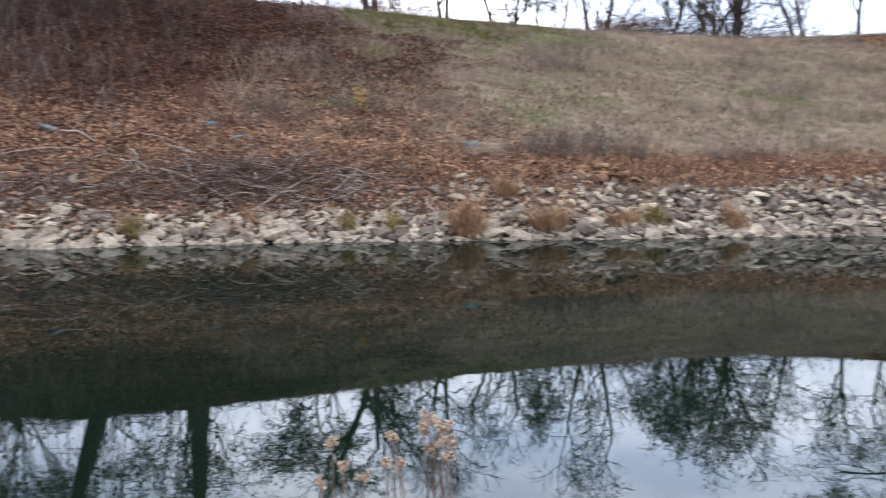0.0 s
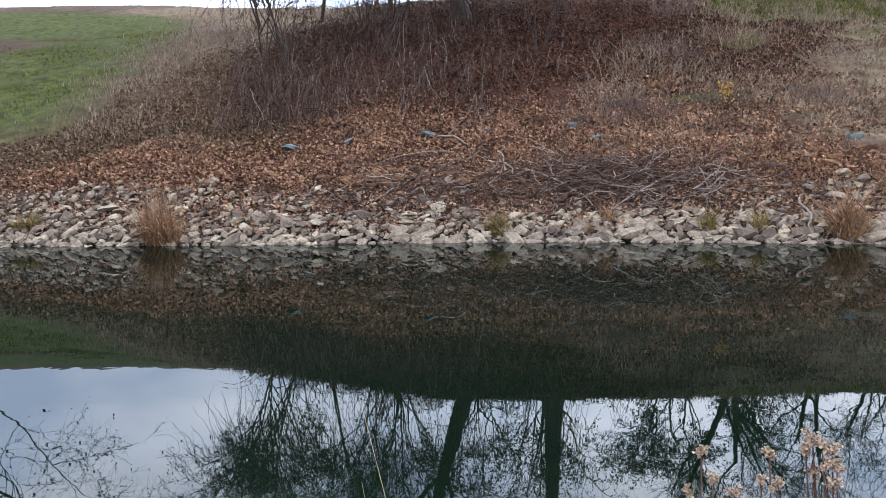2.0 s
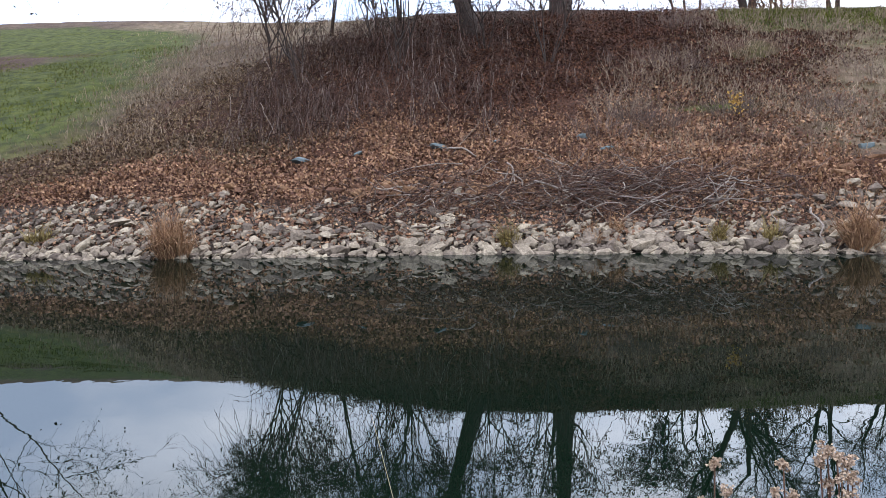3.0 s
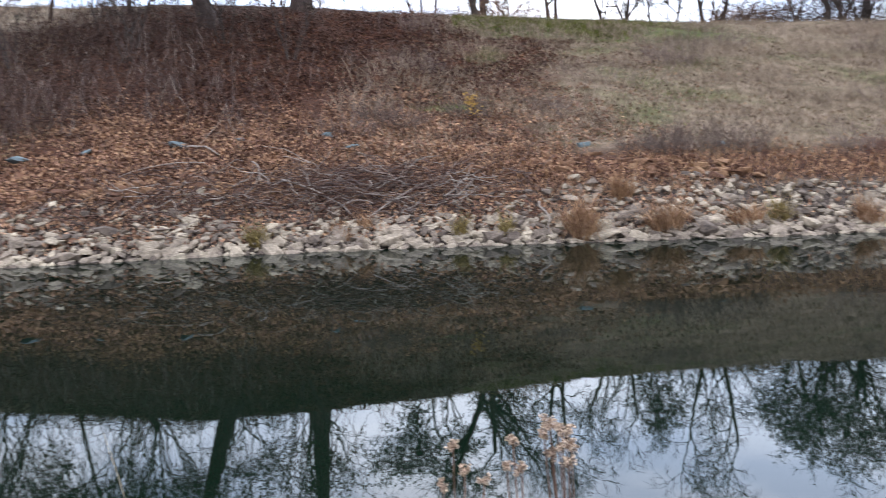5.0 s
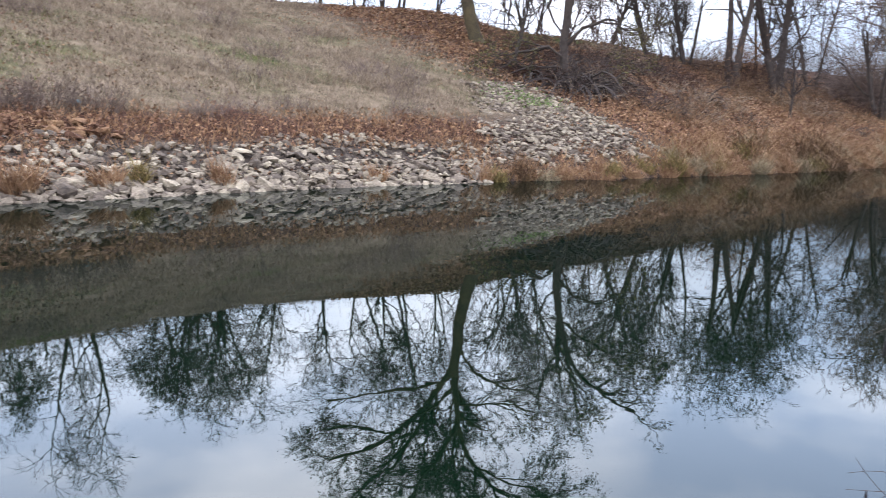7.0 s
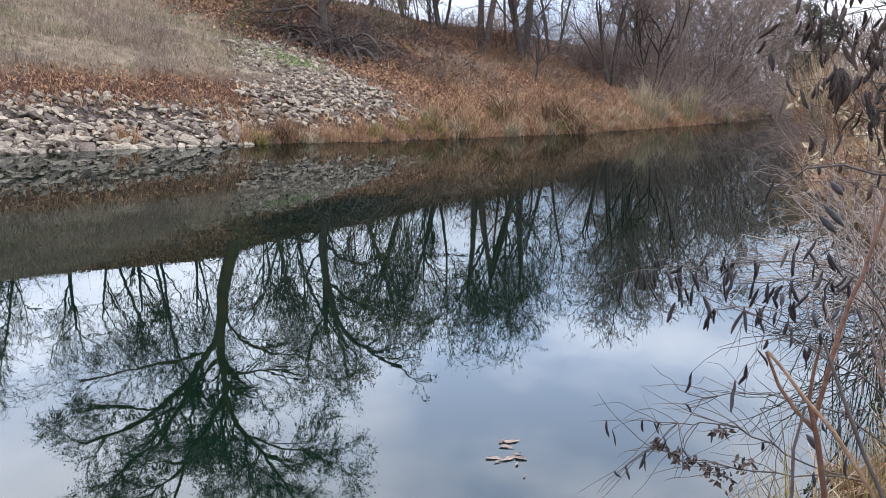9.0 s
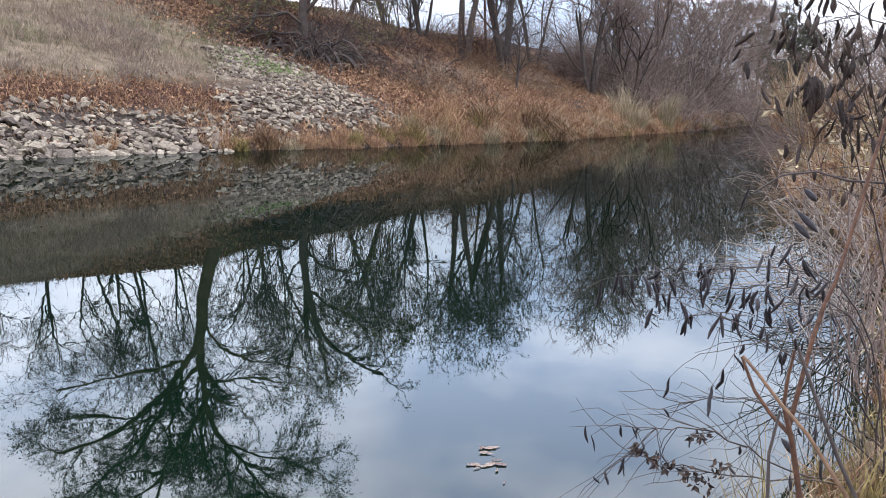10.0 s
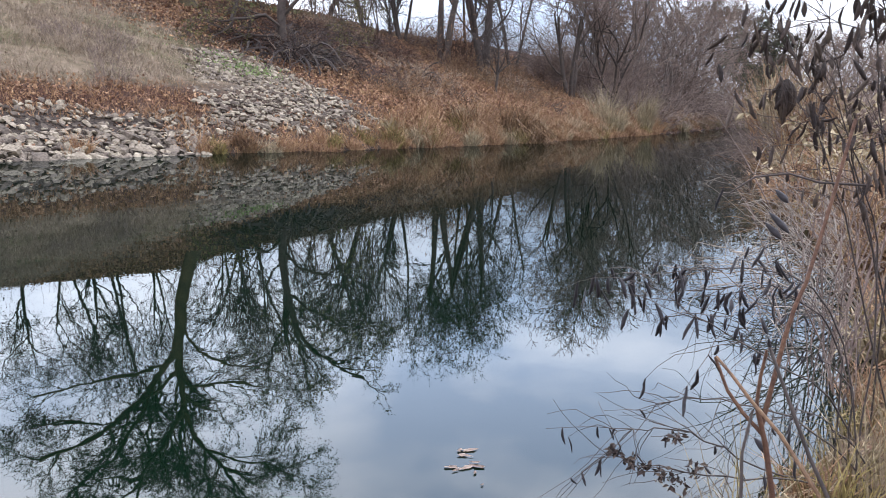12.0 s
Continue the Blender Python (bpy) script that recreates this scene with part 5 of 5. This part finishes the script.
for k, (az, d, h) in enumerate([(-19.5, 1.75, 1.08), (-22, 1.7, 0.98), (-25.5, 1.7, 0.96), (-29, 1.7, 0.98), (-17, 1.7, 0.95), (-33, 1.7, 0.94)]):
    tuft("dry_stalks", "few thin straw-coloured dead stalks on the near shore", *at(az, d), 12, 0.12, h * 0.88, PALE_REED, 810 + k, 0.0022, 0.18, 0.12)


def floating_leaf(x, y, w, turn, seed):
    rng = np.random.default_rng(seed)
    bm = bmesh.new()
    n = 18
    rim = []
    for i in range(n):
        a = 2 * math.pi * i / n
        r = w * (0.8 + 0.2 * math.sin(3 * a + seed)) * rng.uniform(0.7, 1.15)
        rim.append((math.cos(a) * r, math.sin(a) * r * 0.38, 0.003 + 0.004 * rng.uniform(0, 1)))
    top = [bm.verts.new(p) for p in rim]
    c = bm.verts.new((0, 0, 0.004))
    for i in range(n):
        bm.faces.new((top[i], top[(i + 1) % n], c))
    g = bmesh.ops.solidify(bm, geom=bm.faces[:], thickness=0.002)
    me = bpy.data.meshes.new("floating_leaf")
    bm.to_mesh(me)
    bm.free()
    me.materials.append(FLOAT_LEAF)
    ob = new("floating_leaf", me)
    ob.matrix_world = pose(x, y, 0.001, 0, 0, turn)
    tagged(ob, "curled tan leaf floating on the water", "leaf", group="floating leaves")


for k, (px, py, w, turn) in enumerate([(3.06, 2.0, 0.055, -38), (3.0, 1.98, 0.045, -70), (3.03, 2.03, 0.03, 20), (2.86, 1.95, 0.05, -60), (2.9, 1.9, 0.05, -15), (2.94, 1.87, 0.05, -75), (2.97, 1.9, 0.03, -50), (2.88, 1.84, 0.022, 30), (2.8, 1.75, 0.014, 10), (2.84, 1.92, 0.025, -20)]):
    floating_leaf(px, py, w, turn, 830 + k)


def pods(rng, tips, size, name, parent, mat=None, splay=0.22, fat=0.08):
    """Withered dark pods hanging from the tips: thin bent spindles."""
    n = len(tips)
    way = np.stack([rng.normal(0, splay, n), rng.normal(0, splay, n), -np.ones(n)], 1)
    P = paths(rng, tips, way, size * rng.uniform(0.5, 1.3, n), 5, 0.55 * splay, -0.05)
    R = (size * fat * rng.uniform(0.6, 1.3, n))[:, None] * np.array([[0.4, 0.9, 1.0, 0.95, 0.4]])
    part(name, mesh_of(name, *tubes(P, R, 5), mat or POD, True), parent, "dark withered hanging pods", "stuff")


def pod_shrub(x, y, stems, seed, label, m=6, size=0.1, full=0.7, reach=0.4):
    """A waterside shrub with dark pods; stems: (lean x, lean y, length)."""
    rng = np.random.default_rng(seed)
    z0 = max(ground_z(x, y), 0)
    ob = thing("pod_shrub", label, "shrub", (x, y, z0))
    n = len(stems)
    w = np.array([(a, b, 1.0) for a, b, c in stems])
    P = paths(rng, rng.normal(0, 0.06, (n, 3)) * np.array([1, 1, 0]) - np.array([0, 0, 0.1]), w, np.array([c for a, b, c in stems]), 10, 0.05, -0.03)
    for k in range(n):
        part("stem", mesh_of("stem", *tubes(P[k:k + 1], np.linspace(0.011, 0.004, 10)[None, :], 6), STEM if k % 3 == 0 else TWIG, True), ob)
    i = np.repeat(np.arange(n), m)
    f = rng.integers(3, 10, n * m)
    side = rng.normal(0, 0.8, (n * m, 3)) + np.array([-0.1, reach, 0.1])
    Q = paths(rng, P[i, f], side, rng.uniform(0.25, 0.75, n * m), 7, 0.12, -0.06)
    R = np.linspace(0.0035, 0.0014, 7)[None, :] * np.ones((n * m, 1))
    part("twigwork", mesh_of("twigwork", *tubes(Q, R, 4), TWIG), ob, "fine dark twigs", "stuff")
    tips = Q[:, 2:].reshape(-1, 3)
    tips = tips[rng.uniform(0, 1, len(tips)) < full]
    pods(rng, tips, size, "podwork", ob)
    return ob


def pod_branches(label, foot, boughs, seed, fat=0.08, mat=None):
    """A waterside shrub; boughs: (points as bearing, distance, slope), side twigs, share of pods, pod length."""
    rng = np.random.default_rng(seed)
    base = np.array([foot[0], foot[1], ground_z(*foot)])
    ob = thing("pod_shrub", label, "shrub", tuple(base))
    for pts, m, full, size in boughs:
        K = np.concatenate([[np.zeros(3)], [np.array(cp(*p)) - base for p in pts]])
        K[0] += np.array([rng.normal(0, 0.16), rng.normal(0, 0.1), -0.08])
        t = np.linspace(0, len(K) - 1, 14)
        P = np.stack([np.interp(t, np.arange(len(K)), K[:, i]) for i in range(3)], 1)
        P[1:-1] = 0.25 * P[:-2] + 0.5 * P[1:-1] + 0.25 * P[2:]
        P += rng.normal(0, 0.006, P.shape)
        part("stem", mesh_of("stem", *tubes(P[None], np.linspace(0.0045, 0.0016, 14)[None, :], 6), TWIG, True), ob)
        f = rng.integers(5, 14, m)
        run = P[np.minimum(f + 1, 13)] - P[np.minimum(f, 12)]
        run /= np.linalg.norm(run, axis=1)[:, None]
        Q = paths(rng, P[f], run + rng.normal(0, 0.55, (m, 3)), rng.uniform(0.12, 0.42, m), 6, 0.18, -0.06)
        part("twigwork", mesh_of("twigwork", *tubes(Q, np.linspace(0.0017, 0.0008, 6)[None, :] * np.ones((m, 1)), 4), TWIG), ob, "fine dark twigs", "stuff")
        tips = Q[:, 1:].reshape(-1, 3)
        tips = tips[rng.uniform(0, 1, len(tips)) < full]
        if len(tips):
            pods(rng, tips, size, "podwork", ob, mat, 0.3, fat)


pod_branches("waterside shrub reaching over the water, hung with dark pods", (3.6, 0.42), [
    ([(82, 3.4, -0.25), (79, 3.2, -0.18), (75.5, 3.1, -0.168), (71, 3.0, -0.185), (67.3, 3.0, -0.20)], 19, 0.38, 0.08),
    ([(80.5, 3.3, -0.3), (77, 3.0, -0.28), (73.5, 2.9, -0.245), (70, 2.9, -0.212)], 16, 0.42, 0.085),
    ([(81.5, 3.4, -0.24), (78.5, 3.2, -0.2), (75.5, 3.2, -0.19), (73.2, 3.2, -0.205)], 18, 0.35, 0.075),
    ([(81, 3.3, -0.36), (77, 3.1, -0.335), (73.5, 3.0, -0.335), (70, 3.0, -0.35)], 20, 0.08, 0.06),
    ([(80, 3.3, -0.42), (76, 3.1, -0.43), (71, 3.0, -0.437), (67, 3.0, -0.425)], 24, 0.06, 0.06),
    ([(78, 3.2, -0.42), (74, 3.0, -0.39), (70.5, 3.0, -0.378), (67.8, 3.0, -0.395)], 22, 0.05, 0.06),
    ([(82.5, 3.4, -0.3), (80.5, 3.3, -0.27), (78.5, 3.2, -0.26)], 8, 0.2, 0.065),
    ([(82.5, 3.4, -0.36), (80.8, 3.3, -0.34), (78.8, 3.2, -0.33)], 10, 0.1, 0.06),
], 841)
pod_branches("upright waterside shrub with dark withered pods at its top", (4.1, 0.38), [
    ([(82.5, 3.7, -0.15), (80.5, 3.5, -0.02), (79.0, 3.4, 0.08), (77.3, 3.3, 0.15)], 24, 0.36, 0.075),
    ([(83, 3.8, -0.1), (81.6, 3.7, 0.04), (80.8, 3.6, 0.14), (80.2, 3.5, 0.22)], 24, 0.36, 0.075),
    ([(82, 3.7, -0.12), (79.5, 3.5, 0.0), (77.0, 3.4, 0.06), (75.2, 3.3, 0.1)], 22, 0.24, 0.075),
    ([(82.2, 3.7, -0.2), (80.2, 3.6, -0.08), (78.6, 3.5, -0.02), (77.0, 3.5, 0.03)], 12, 0.22, 0.08),
    ([(83.4, 3.7, -0.12), (82.6, 3.5, 0.0), (82.0, 3.4, 0.1), (81.6, 3.3, 0.2)], 32, 0.42, 0.085),
    ([(83.0, 3.7, -0.15), (81.5, 3.5, -0.06), (79.8, 3.4, 0.0), (78.2, 3.3, 0.06)], 22, 0.28, 0.08),
    ([(83.2, 3.6, -0.05), (82.2, 3.4, 0.08), (81.0, 3.3, 0.15), (79.4, 3.2, 0.2)], 30, 0.42, 0.08),
], 842, 0.1, WITHERED)


def cane(pts, r, label, mat=None):
    P = np.array([pts], float)
    ob = thing("cane", label, "stem", tuple(P[0, 0]))
    part("stalk", mesh_of("stalk", *tubes(P - P[0, 0], np.linspace(r, r * 0.7, len(pts))[None, :], 7), mat or STEM, True), ob)


cane([cp(79.0, 2.15, -0.72), cp(78.42, 2.15, -0.444), cp(77.65, 2.15, -0.382), cp(77.04, 2.15, -0.347), cp(76.81, 2.15, -0.332)], 0.0085, "broken red-brown cane forking above the shore")
cane([cp(77.4, 2.15, -0.37), cp(76.05, 2.16, -0.348), cp(74.92, 2.17, -0.323), cp(73.93, 2.18, -0.284)], 0.0058, "red-brown branch of the broken cane")
cane([cp(84.0, 2.1, -0.6), cp(81.23, 2.1, -0.431), cp(78.54, 2.1, -0.367), cp(76.53, 2.1, -0.332), cp(75.1, 2.12, -0.303), cp(73.99, 2.15, -0.283)], 0.0058, "bent tan cane leaning across the others", TAN_CANE)
cane([cp(76.85, 2.15, -0.335), cp(76.92, 2.15, -0.301), cp(77.15, 2.15, -0.268)], 0.0052, "red-brown stub of the broken cane")
cane([cp(77.3, 2.16, -0.36), cp(77.75, 2.18, -0.301), cp(78.14, 2.2, -0.251), cp(78.57, 2.22, -0.211), cp(79.07, 2.25, -0.183), cp(79.9, 2.32, -0.1), cp(80.8, 2.4, 0.0)], 0.0066, "long red-brown cane rising above the water")
cane([cp(84.3, 2.1, -0.6), cp(81.75, 2.1, -0.43), cp(80.43, 2.1, -0.387), cp(79.02, 2.1, -0.332), cp(77.96, 2.12, -0.29), cp(77.33, 2.13, -0.264)], 0.0058, "blackened thin cane beside the broken ones", TWIG)
cane([cp(76.6, 2.05, -0.74), cp(76.45, 2.08, -0.449), cp(76.25, 2.1, -0.398), cp(76.66, 2.12, -0.343)], 0.005, "dark dead stem beside the broken cane", TWIG)
cane([cp(82.0, 3.4, -0.07), cp(79.0, 3.3, -0.07), cp(77.2, 3.2, -0.062), cp(75.2, 3.1, -0.068), cp(73.6, 3.1, -0.09)], 0.00476, "dark branch reaching out over the water", TWIG)
# large withered leaves caught on the branches
big = np.random.default_rng(850)
for k, (az, e, d, ln) in enumerate([(77.0, -0.088, 2.6, 0.1), (77.0, -0.118, 2.6, 0.16), (76.7, -0.128, 2.6, 0.13), (77.4, -0.385, 2.2, 0.1)]):
    c = np.array(cp(az, d, e))
    P = np.array([[c + np.array([0.0, 0.05, 0.045]) * ln * 8 * (t - 0.5) for t in np.linspace(0, 1, 6)]])
    ob = thing("withered_leaf", "large dark curled leaf caught on a branch", "leaf", tuple(c))
    part("blade", mesh_of("blade", *tubes(P - c, np.array([[0.15, 0.8, 1, 0.9, 0.6, 0.1]]) * 0.011, 5), POD, True), ob)
for az, d, e, w in [(67.3, 3.0, -0.42, 0.03), (68.6, 3.0, -0.43, 0.045), (69.6, 3.0, -0.435, 0.035), (70.9, 2.95, -0.44, 0.05), (71.6, 2.95, -0.39, 0.03), (71.9, 2.95, -0.45, 0.06), (73.2, 3.0, -0.43, 0.04)]:
    c = np.array(cp(az, d, e))
    ob = thing("withered_cluster", "dark clump of withered leaves caught on low twigs", "leaves", tuple(c), "leaf clumps over the water")
    part("foliage", mesh_of("foliage", *leaf_quads(big, big.normal(0, 1, (24, 3)) * np.array([1, 1, 0.6]) * w * 0.4, 0.03, 0.3), WITHERED), ob, kind="stuff")
bo = thing("withered_cluster", "brown hanging cluster of withered leaves", "leaves", cp(76.5, 3.5, 0.02))
lan = np.random.default_rng(852)
turn_ = lan.uniform(0, 2 * np.pi, 26)
rise = np.linspace(0, 1, 7)
swell = np.sin(np.pi * np.clip(rise * 0.96 + 0.02, 0, 1)) ** 0.7 * 0.035
LP = np.stack([np.cos(turn_)[:, None] * swell * lan.uniform(0.7, 1.1, (26, 1)), np.sin(turn_)[:, None] * swell * lan.uniform(0.7, 1.1, (26, 1)), 0.075 - 0.16 * rise[None, :] * lan.uniform(0.8, 1.1, (26, 1))], 2)
part("foliage", mesh_of("foliage", *tubes(LP, np.array([[0.3, 0.8, 1, 1, 1, 0.8, 0.3]]) * 0.0062 * lan.uniform(0.6, 1.4, (26, 1)), 5), WITHERED, True), bo, kind="stuff")

# brambles, dead grass and reeds along the near bank
rn = np.random.default_rng(860)
for k in range(110):
    x = 5.5 + 46 * (k / 110) ** 1.4 + rn.uniform(-0.3, 0.3)
    y = interp(x, NEAR_SHORE) - rn.uniform(0.0, 1.0 + 0.05 * x)
    tuft("bank_grass", "tan clump of dead grass on the near bank", x, y, 240, rn.uniform(0.5, 0.9) + 0.01 * x, rn.uniform(0.24, 0.48) + 0.018 * min(x, 26), (STRAW, RUST, OLIVE, STRAW, RUST, PALE_REED)[k % 6], 2000 + k, 0.009 + 0.0004 * x, 0.5, 0.5, group="near bank grass")
for k in range(14):
    x = 8.5 + 34 * (k / 30) ** 1.5 + rn.uniform(-0.3, 0.3)
    y = interp(x, NEAR_SHORE) - rn.uniform(-0.25, 0.7)
    thicket("bramble", "tangled pale bramble stems beside the water", x, y, 32, rn.uniform(0.4, 0.9), rn.uniform(0.8, 1.4) + 0.02 * x, (RUST, PALE_TWIG, VINE, RUST)[k % 4], 930 + k, 0.0045 + 0.00025 * x, -0.75, 1.0, group="near brambles", m=8)
for k, (x, dy, h, m) in enumerate([(5.6, 0.9, 0.9, PALE_TWIG), (6.4, 1.2, 0.9, PALE_TWIG), (7.2, 1.3, 0.9, PALE_TWIG), (8.2, 1.2, 0.9, GREY_TWIG)]):
    thicket("bramble", "pale tangled bramble arching over the water", x, interp(x, NEAR_SHORE) + dy * 0.45, 12, 0.45, h, m, 965 + k, 0.0045, -0.95, 1.2, m=8, lean=(-0.2, 0.5), group="near brambles")
tuft("bank_grass", "olive and tan grass at the foot of the canes", 3.1, 0.45, 90, 0.3, 0.4, OLIVE, 980, 0.004, 0.3, 0.3)
tuft("bank_grass", "straw-coloured grass at the foot of the canes", 3.6, 0.3, 90, 0.4, 0.5, PALE_REED, 981, 0.004, 0.3, 0.3)

for k, (az, d, n, h, m) in enumerate([(75.4, 42, 500, 3.7, STRAW), (76.1, 38, 500, 3.5, PALE_REED), (77.3, 33, 420, 2.7, RUST), (78.4, 28, 420, 2.2, RUST)]):
    tuft("tall_reeds", "tall stand of tan reeds closing the near bank", *at(az, d), n, 1.5, h, m, 990 + k, 0.028, 0.3, 0.3, group="tall reeds")
for k, (az, d) in enumerate([(75.5, 35), (76.3, 32), (77.4, 28)]):
    thicket("bramble", "purple-brown bramble bank under the reeds", *at(az, d), 230, 1.2, 2.1, VINE_GREY, 1000 + k, 0.014, -0.9, 1.0, group="near brambles", m=8, wander=0.26)
for k, (az, d, z) in enumerate([(80.2, 5.6, 1.62), (81.6, 5.2, 1.5), (79.2, 6.4, 1.5)]):
    x, y = at(az, d)
    ob = thicket("withered_shrub", "thin shrub holding pale crumpled dead leaves", x, y, 14, 0.3, 1.7, GREY_TWIG, 1010 + k, 0.006, -0.2, 0.3, group="withered shrubs", wander=0.14)
    pr = np.random.default_rng(1020 + k)
    q = pr.normal(0, 1, (16, 3)) * np.array([0.26, 0.2, 0.16]) + np.array([0, 0, z - ground_z(x, y)])
    q = (q[:, None] + pr.normal(0, 0.045, (16, 9, 3))).reshape(-1, 3)
    part("foliage", mesh_of("foliage", *leaf_quads(pr, q, 0.05, 0.3), PALE_REED), ob, "pale crumpled leaves", "stuff")

# ---- stone revetment along the far shore ----
def revetment():
    rng = np.random.default_rng(19)
    kinds = [rock_mesh("stone", 100 + i, STONE, 0.55 + 0.035 * (i % 10), 14) for i in range(16)]
    shape = [(np.array([v.co[:] for v in k.vertices]), np.array([f.vertices[:] for f in k.polygons])) for k in kinds]
    xs, ss = np.meshgrid(np.arange(-34, 27, 0.16), np.arange(-0.25, 9.0, 0.14))
    x, s = xs.ravel() + rng.uniform(-0.11, 0.11, xs.size), ss.ravel() + rng.uniform(-0.1, 0.1, xs.size)
    top = 2.55 + 0.35 * np.sin(x * 0.7) + 0.2 * np.sin(x * 2.1)
    heap = np.exp(-((x + 4.8) / 3.6) ** 4) * (s > 1.15)
    keep = ((s < top) & (x < 15.5 + 1.2 * s) | in_chute(x, s)) & (rng.uniform(0, 1, x.size) > 0.85 * heap) & (rng.uniform(0, 1, x.size) > np.where((x > -13) & (x < 3), 0.62, 0.45) * (s > 1.2) * (x < 17))
    keep |= (s < 0.12) & (x < 15.5)
    x, s = x[keep], s[keep]
    n = len(x)
    size = (0.10 + 0.19 * rng.uniform(0, 1, n) ** 1.6) * np.where(s < 0.5, 1.15, 1.0) * np.where((rng.uniform(0, 1, n) < 0.1) & (s < 1.8), 1.7, 1)
    size = np.where(in_chute(x, s), size * 0.95, size)
    y = SHORE(x) + s
    z = np.maximum(GZ(x, y), -0.08) + 0.10 * size + rng.uniform(0, 0.08, n)
    turn, tip, roll_ = rng.uniform(0, 360, n), rng.normal(24, 14, n), rng.normal(0, 14, n)
    which = rng.integers(0, len(kinds), n)
    root = tagged(new("stone_revetment"), "bank of loose pale limestone blocks along the waterline", "stones", kind="structure")
    near = np.flatnonzero((x > -9.5) & (x < 3.2) & (s < 0.9))[:300]
    chosen = set(near.tolist())
    rest = []
    for i in range(n):
        m = pose(x[i], y[i], z[i], tip[i], roll_[i], 0) @ pose(0, 0, 0, 0, 0, turn[i]) @ Matrix.Diagonal((size[i] * 1.15, size[i], size[i] * 0.95, 1))
        if i in chosen:
            ob = new("stone", kinds[which[i]])
            ob.parent = root
            ob.matrix_local = m
        else:
            v, f = shape[which[i]]
            a = np.array(m)
            rest.append((v @ a[:3, :3].T + a[:3, 3], f))
    part("stones", mesh_of("stones", *join(rest), STONE_MIX), root, "further pale blocks of the bank", "stuff")


revetment()


# pale bare bush leaning over the water
def pale_bush(x, y, n, seed):
    rng = np.random.default_rng(seed)
    z0 = max(ground_z(x, y), 0)
    ob = thing("pale_bush", "pale leafless bush with tangled twigs over the water", "shrub", (x, y, z0))
    a = rng.normal(0, 0.5, n)
    way = np.stack([-0.3 + np.sin(a), 0.8 * np.cos(a), rng.uniform(0.9, 1.7, n)], 1)
    P = paths(rng, rng.normal(0, 0.1, (n, 3)) * np.array([1, 1, 0]), way, rng.uniform(0.7, 1.4, n), 9, 0.16, -0.09)
    part("bough_growth", mesh_of("bough_growth", *tubes(P, np.linspace(0.007, 0.003, 9)[None, :] * np.ones((n, 1)), 4), PALE_TWIG, True), ob, kind="stuff")
    k, f = np.repeat(np.arange(n), 12), rng.integers(2, 9, n * 12)
    Q = paths(rng, P[k, f], rng.normal(0, 0.8, (n * 12, 3)) + np.array([-0.2, 0.3, 0.1]), rng.uniform(0.15, 0.6, n * 12), 6, 0.24, -0.04)
    part("twigwork", mesh_of("twigwork", *tubes(Q, np.linspace(0.003, 0.0014, 6)[None, :] * np.ones((n * 12, 1)), 3), PALE_TWIG), ob, kind="stuff")


pale_bush(6.6, 0.95, 9, 990)
pale_bush(7.6, 1.2, 9, 991)
pale_bush(9.2, 1.7, 8, 993)
for k in range(9):
    x, y = rn.uniform(2.8, 6.5), rn.uniform(-0.9, 0.55)
    tuft("bank_grass", "tan and olive grass on the near bank", x, y, 90, 0.3, rn.uniform(0.25, 0.5), (STRAW, OLIVE, PALE_REED)[k % 3], 1000 + k, 0.004, 0.5, 0.5, group="near bank grass")

for k in range(9):
    x = 2.9 + 2.4 * k / 9
    tuft("bank_grass", "olive and tan grass overhanging the near shore", x, interp(x, NEAR_SHORE) - rn.uniform(-0.03, 0.3), 120, 0.2, rn.uniform(0.25, 0.45), (OLIVE, PALE_REED, STRAW)[k % 3], 1040 + k, 0.0035, 0.5, 0.6, group="near bank grass")
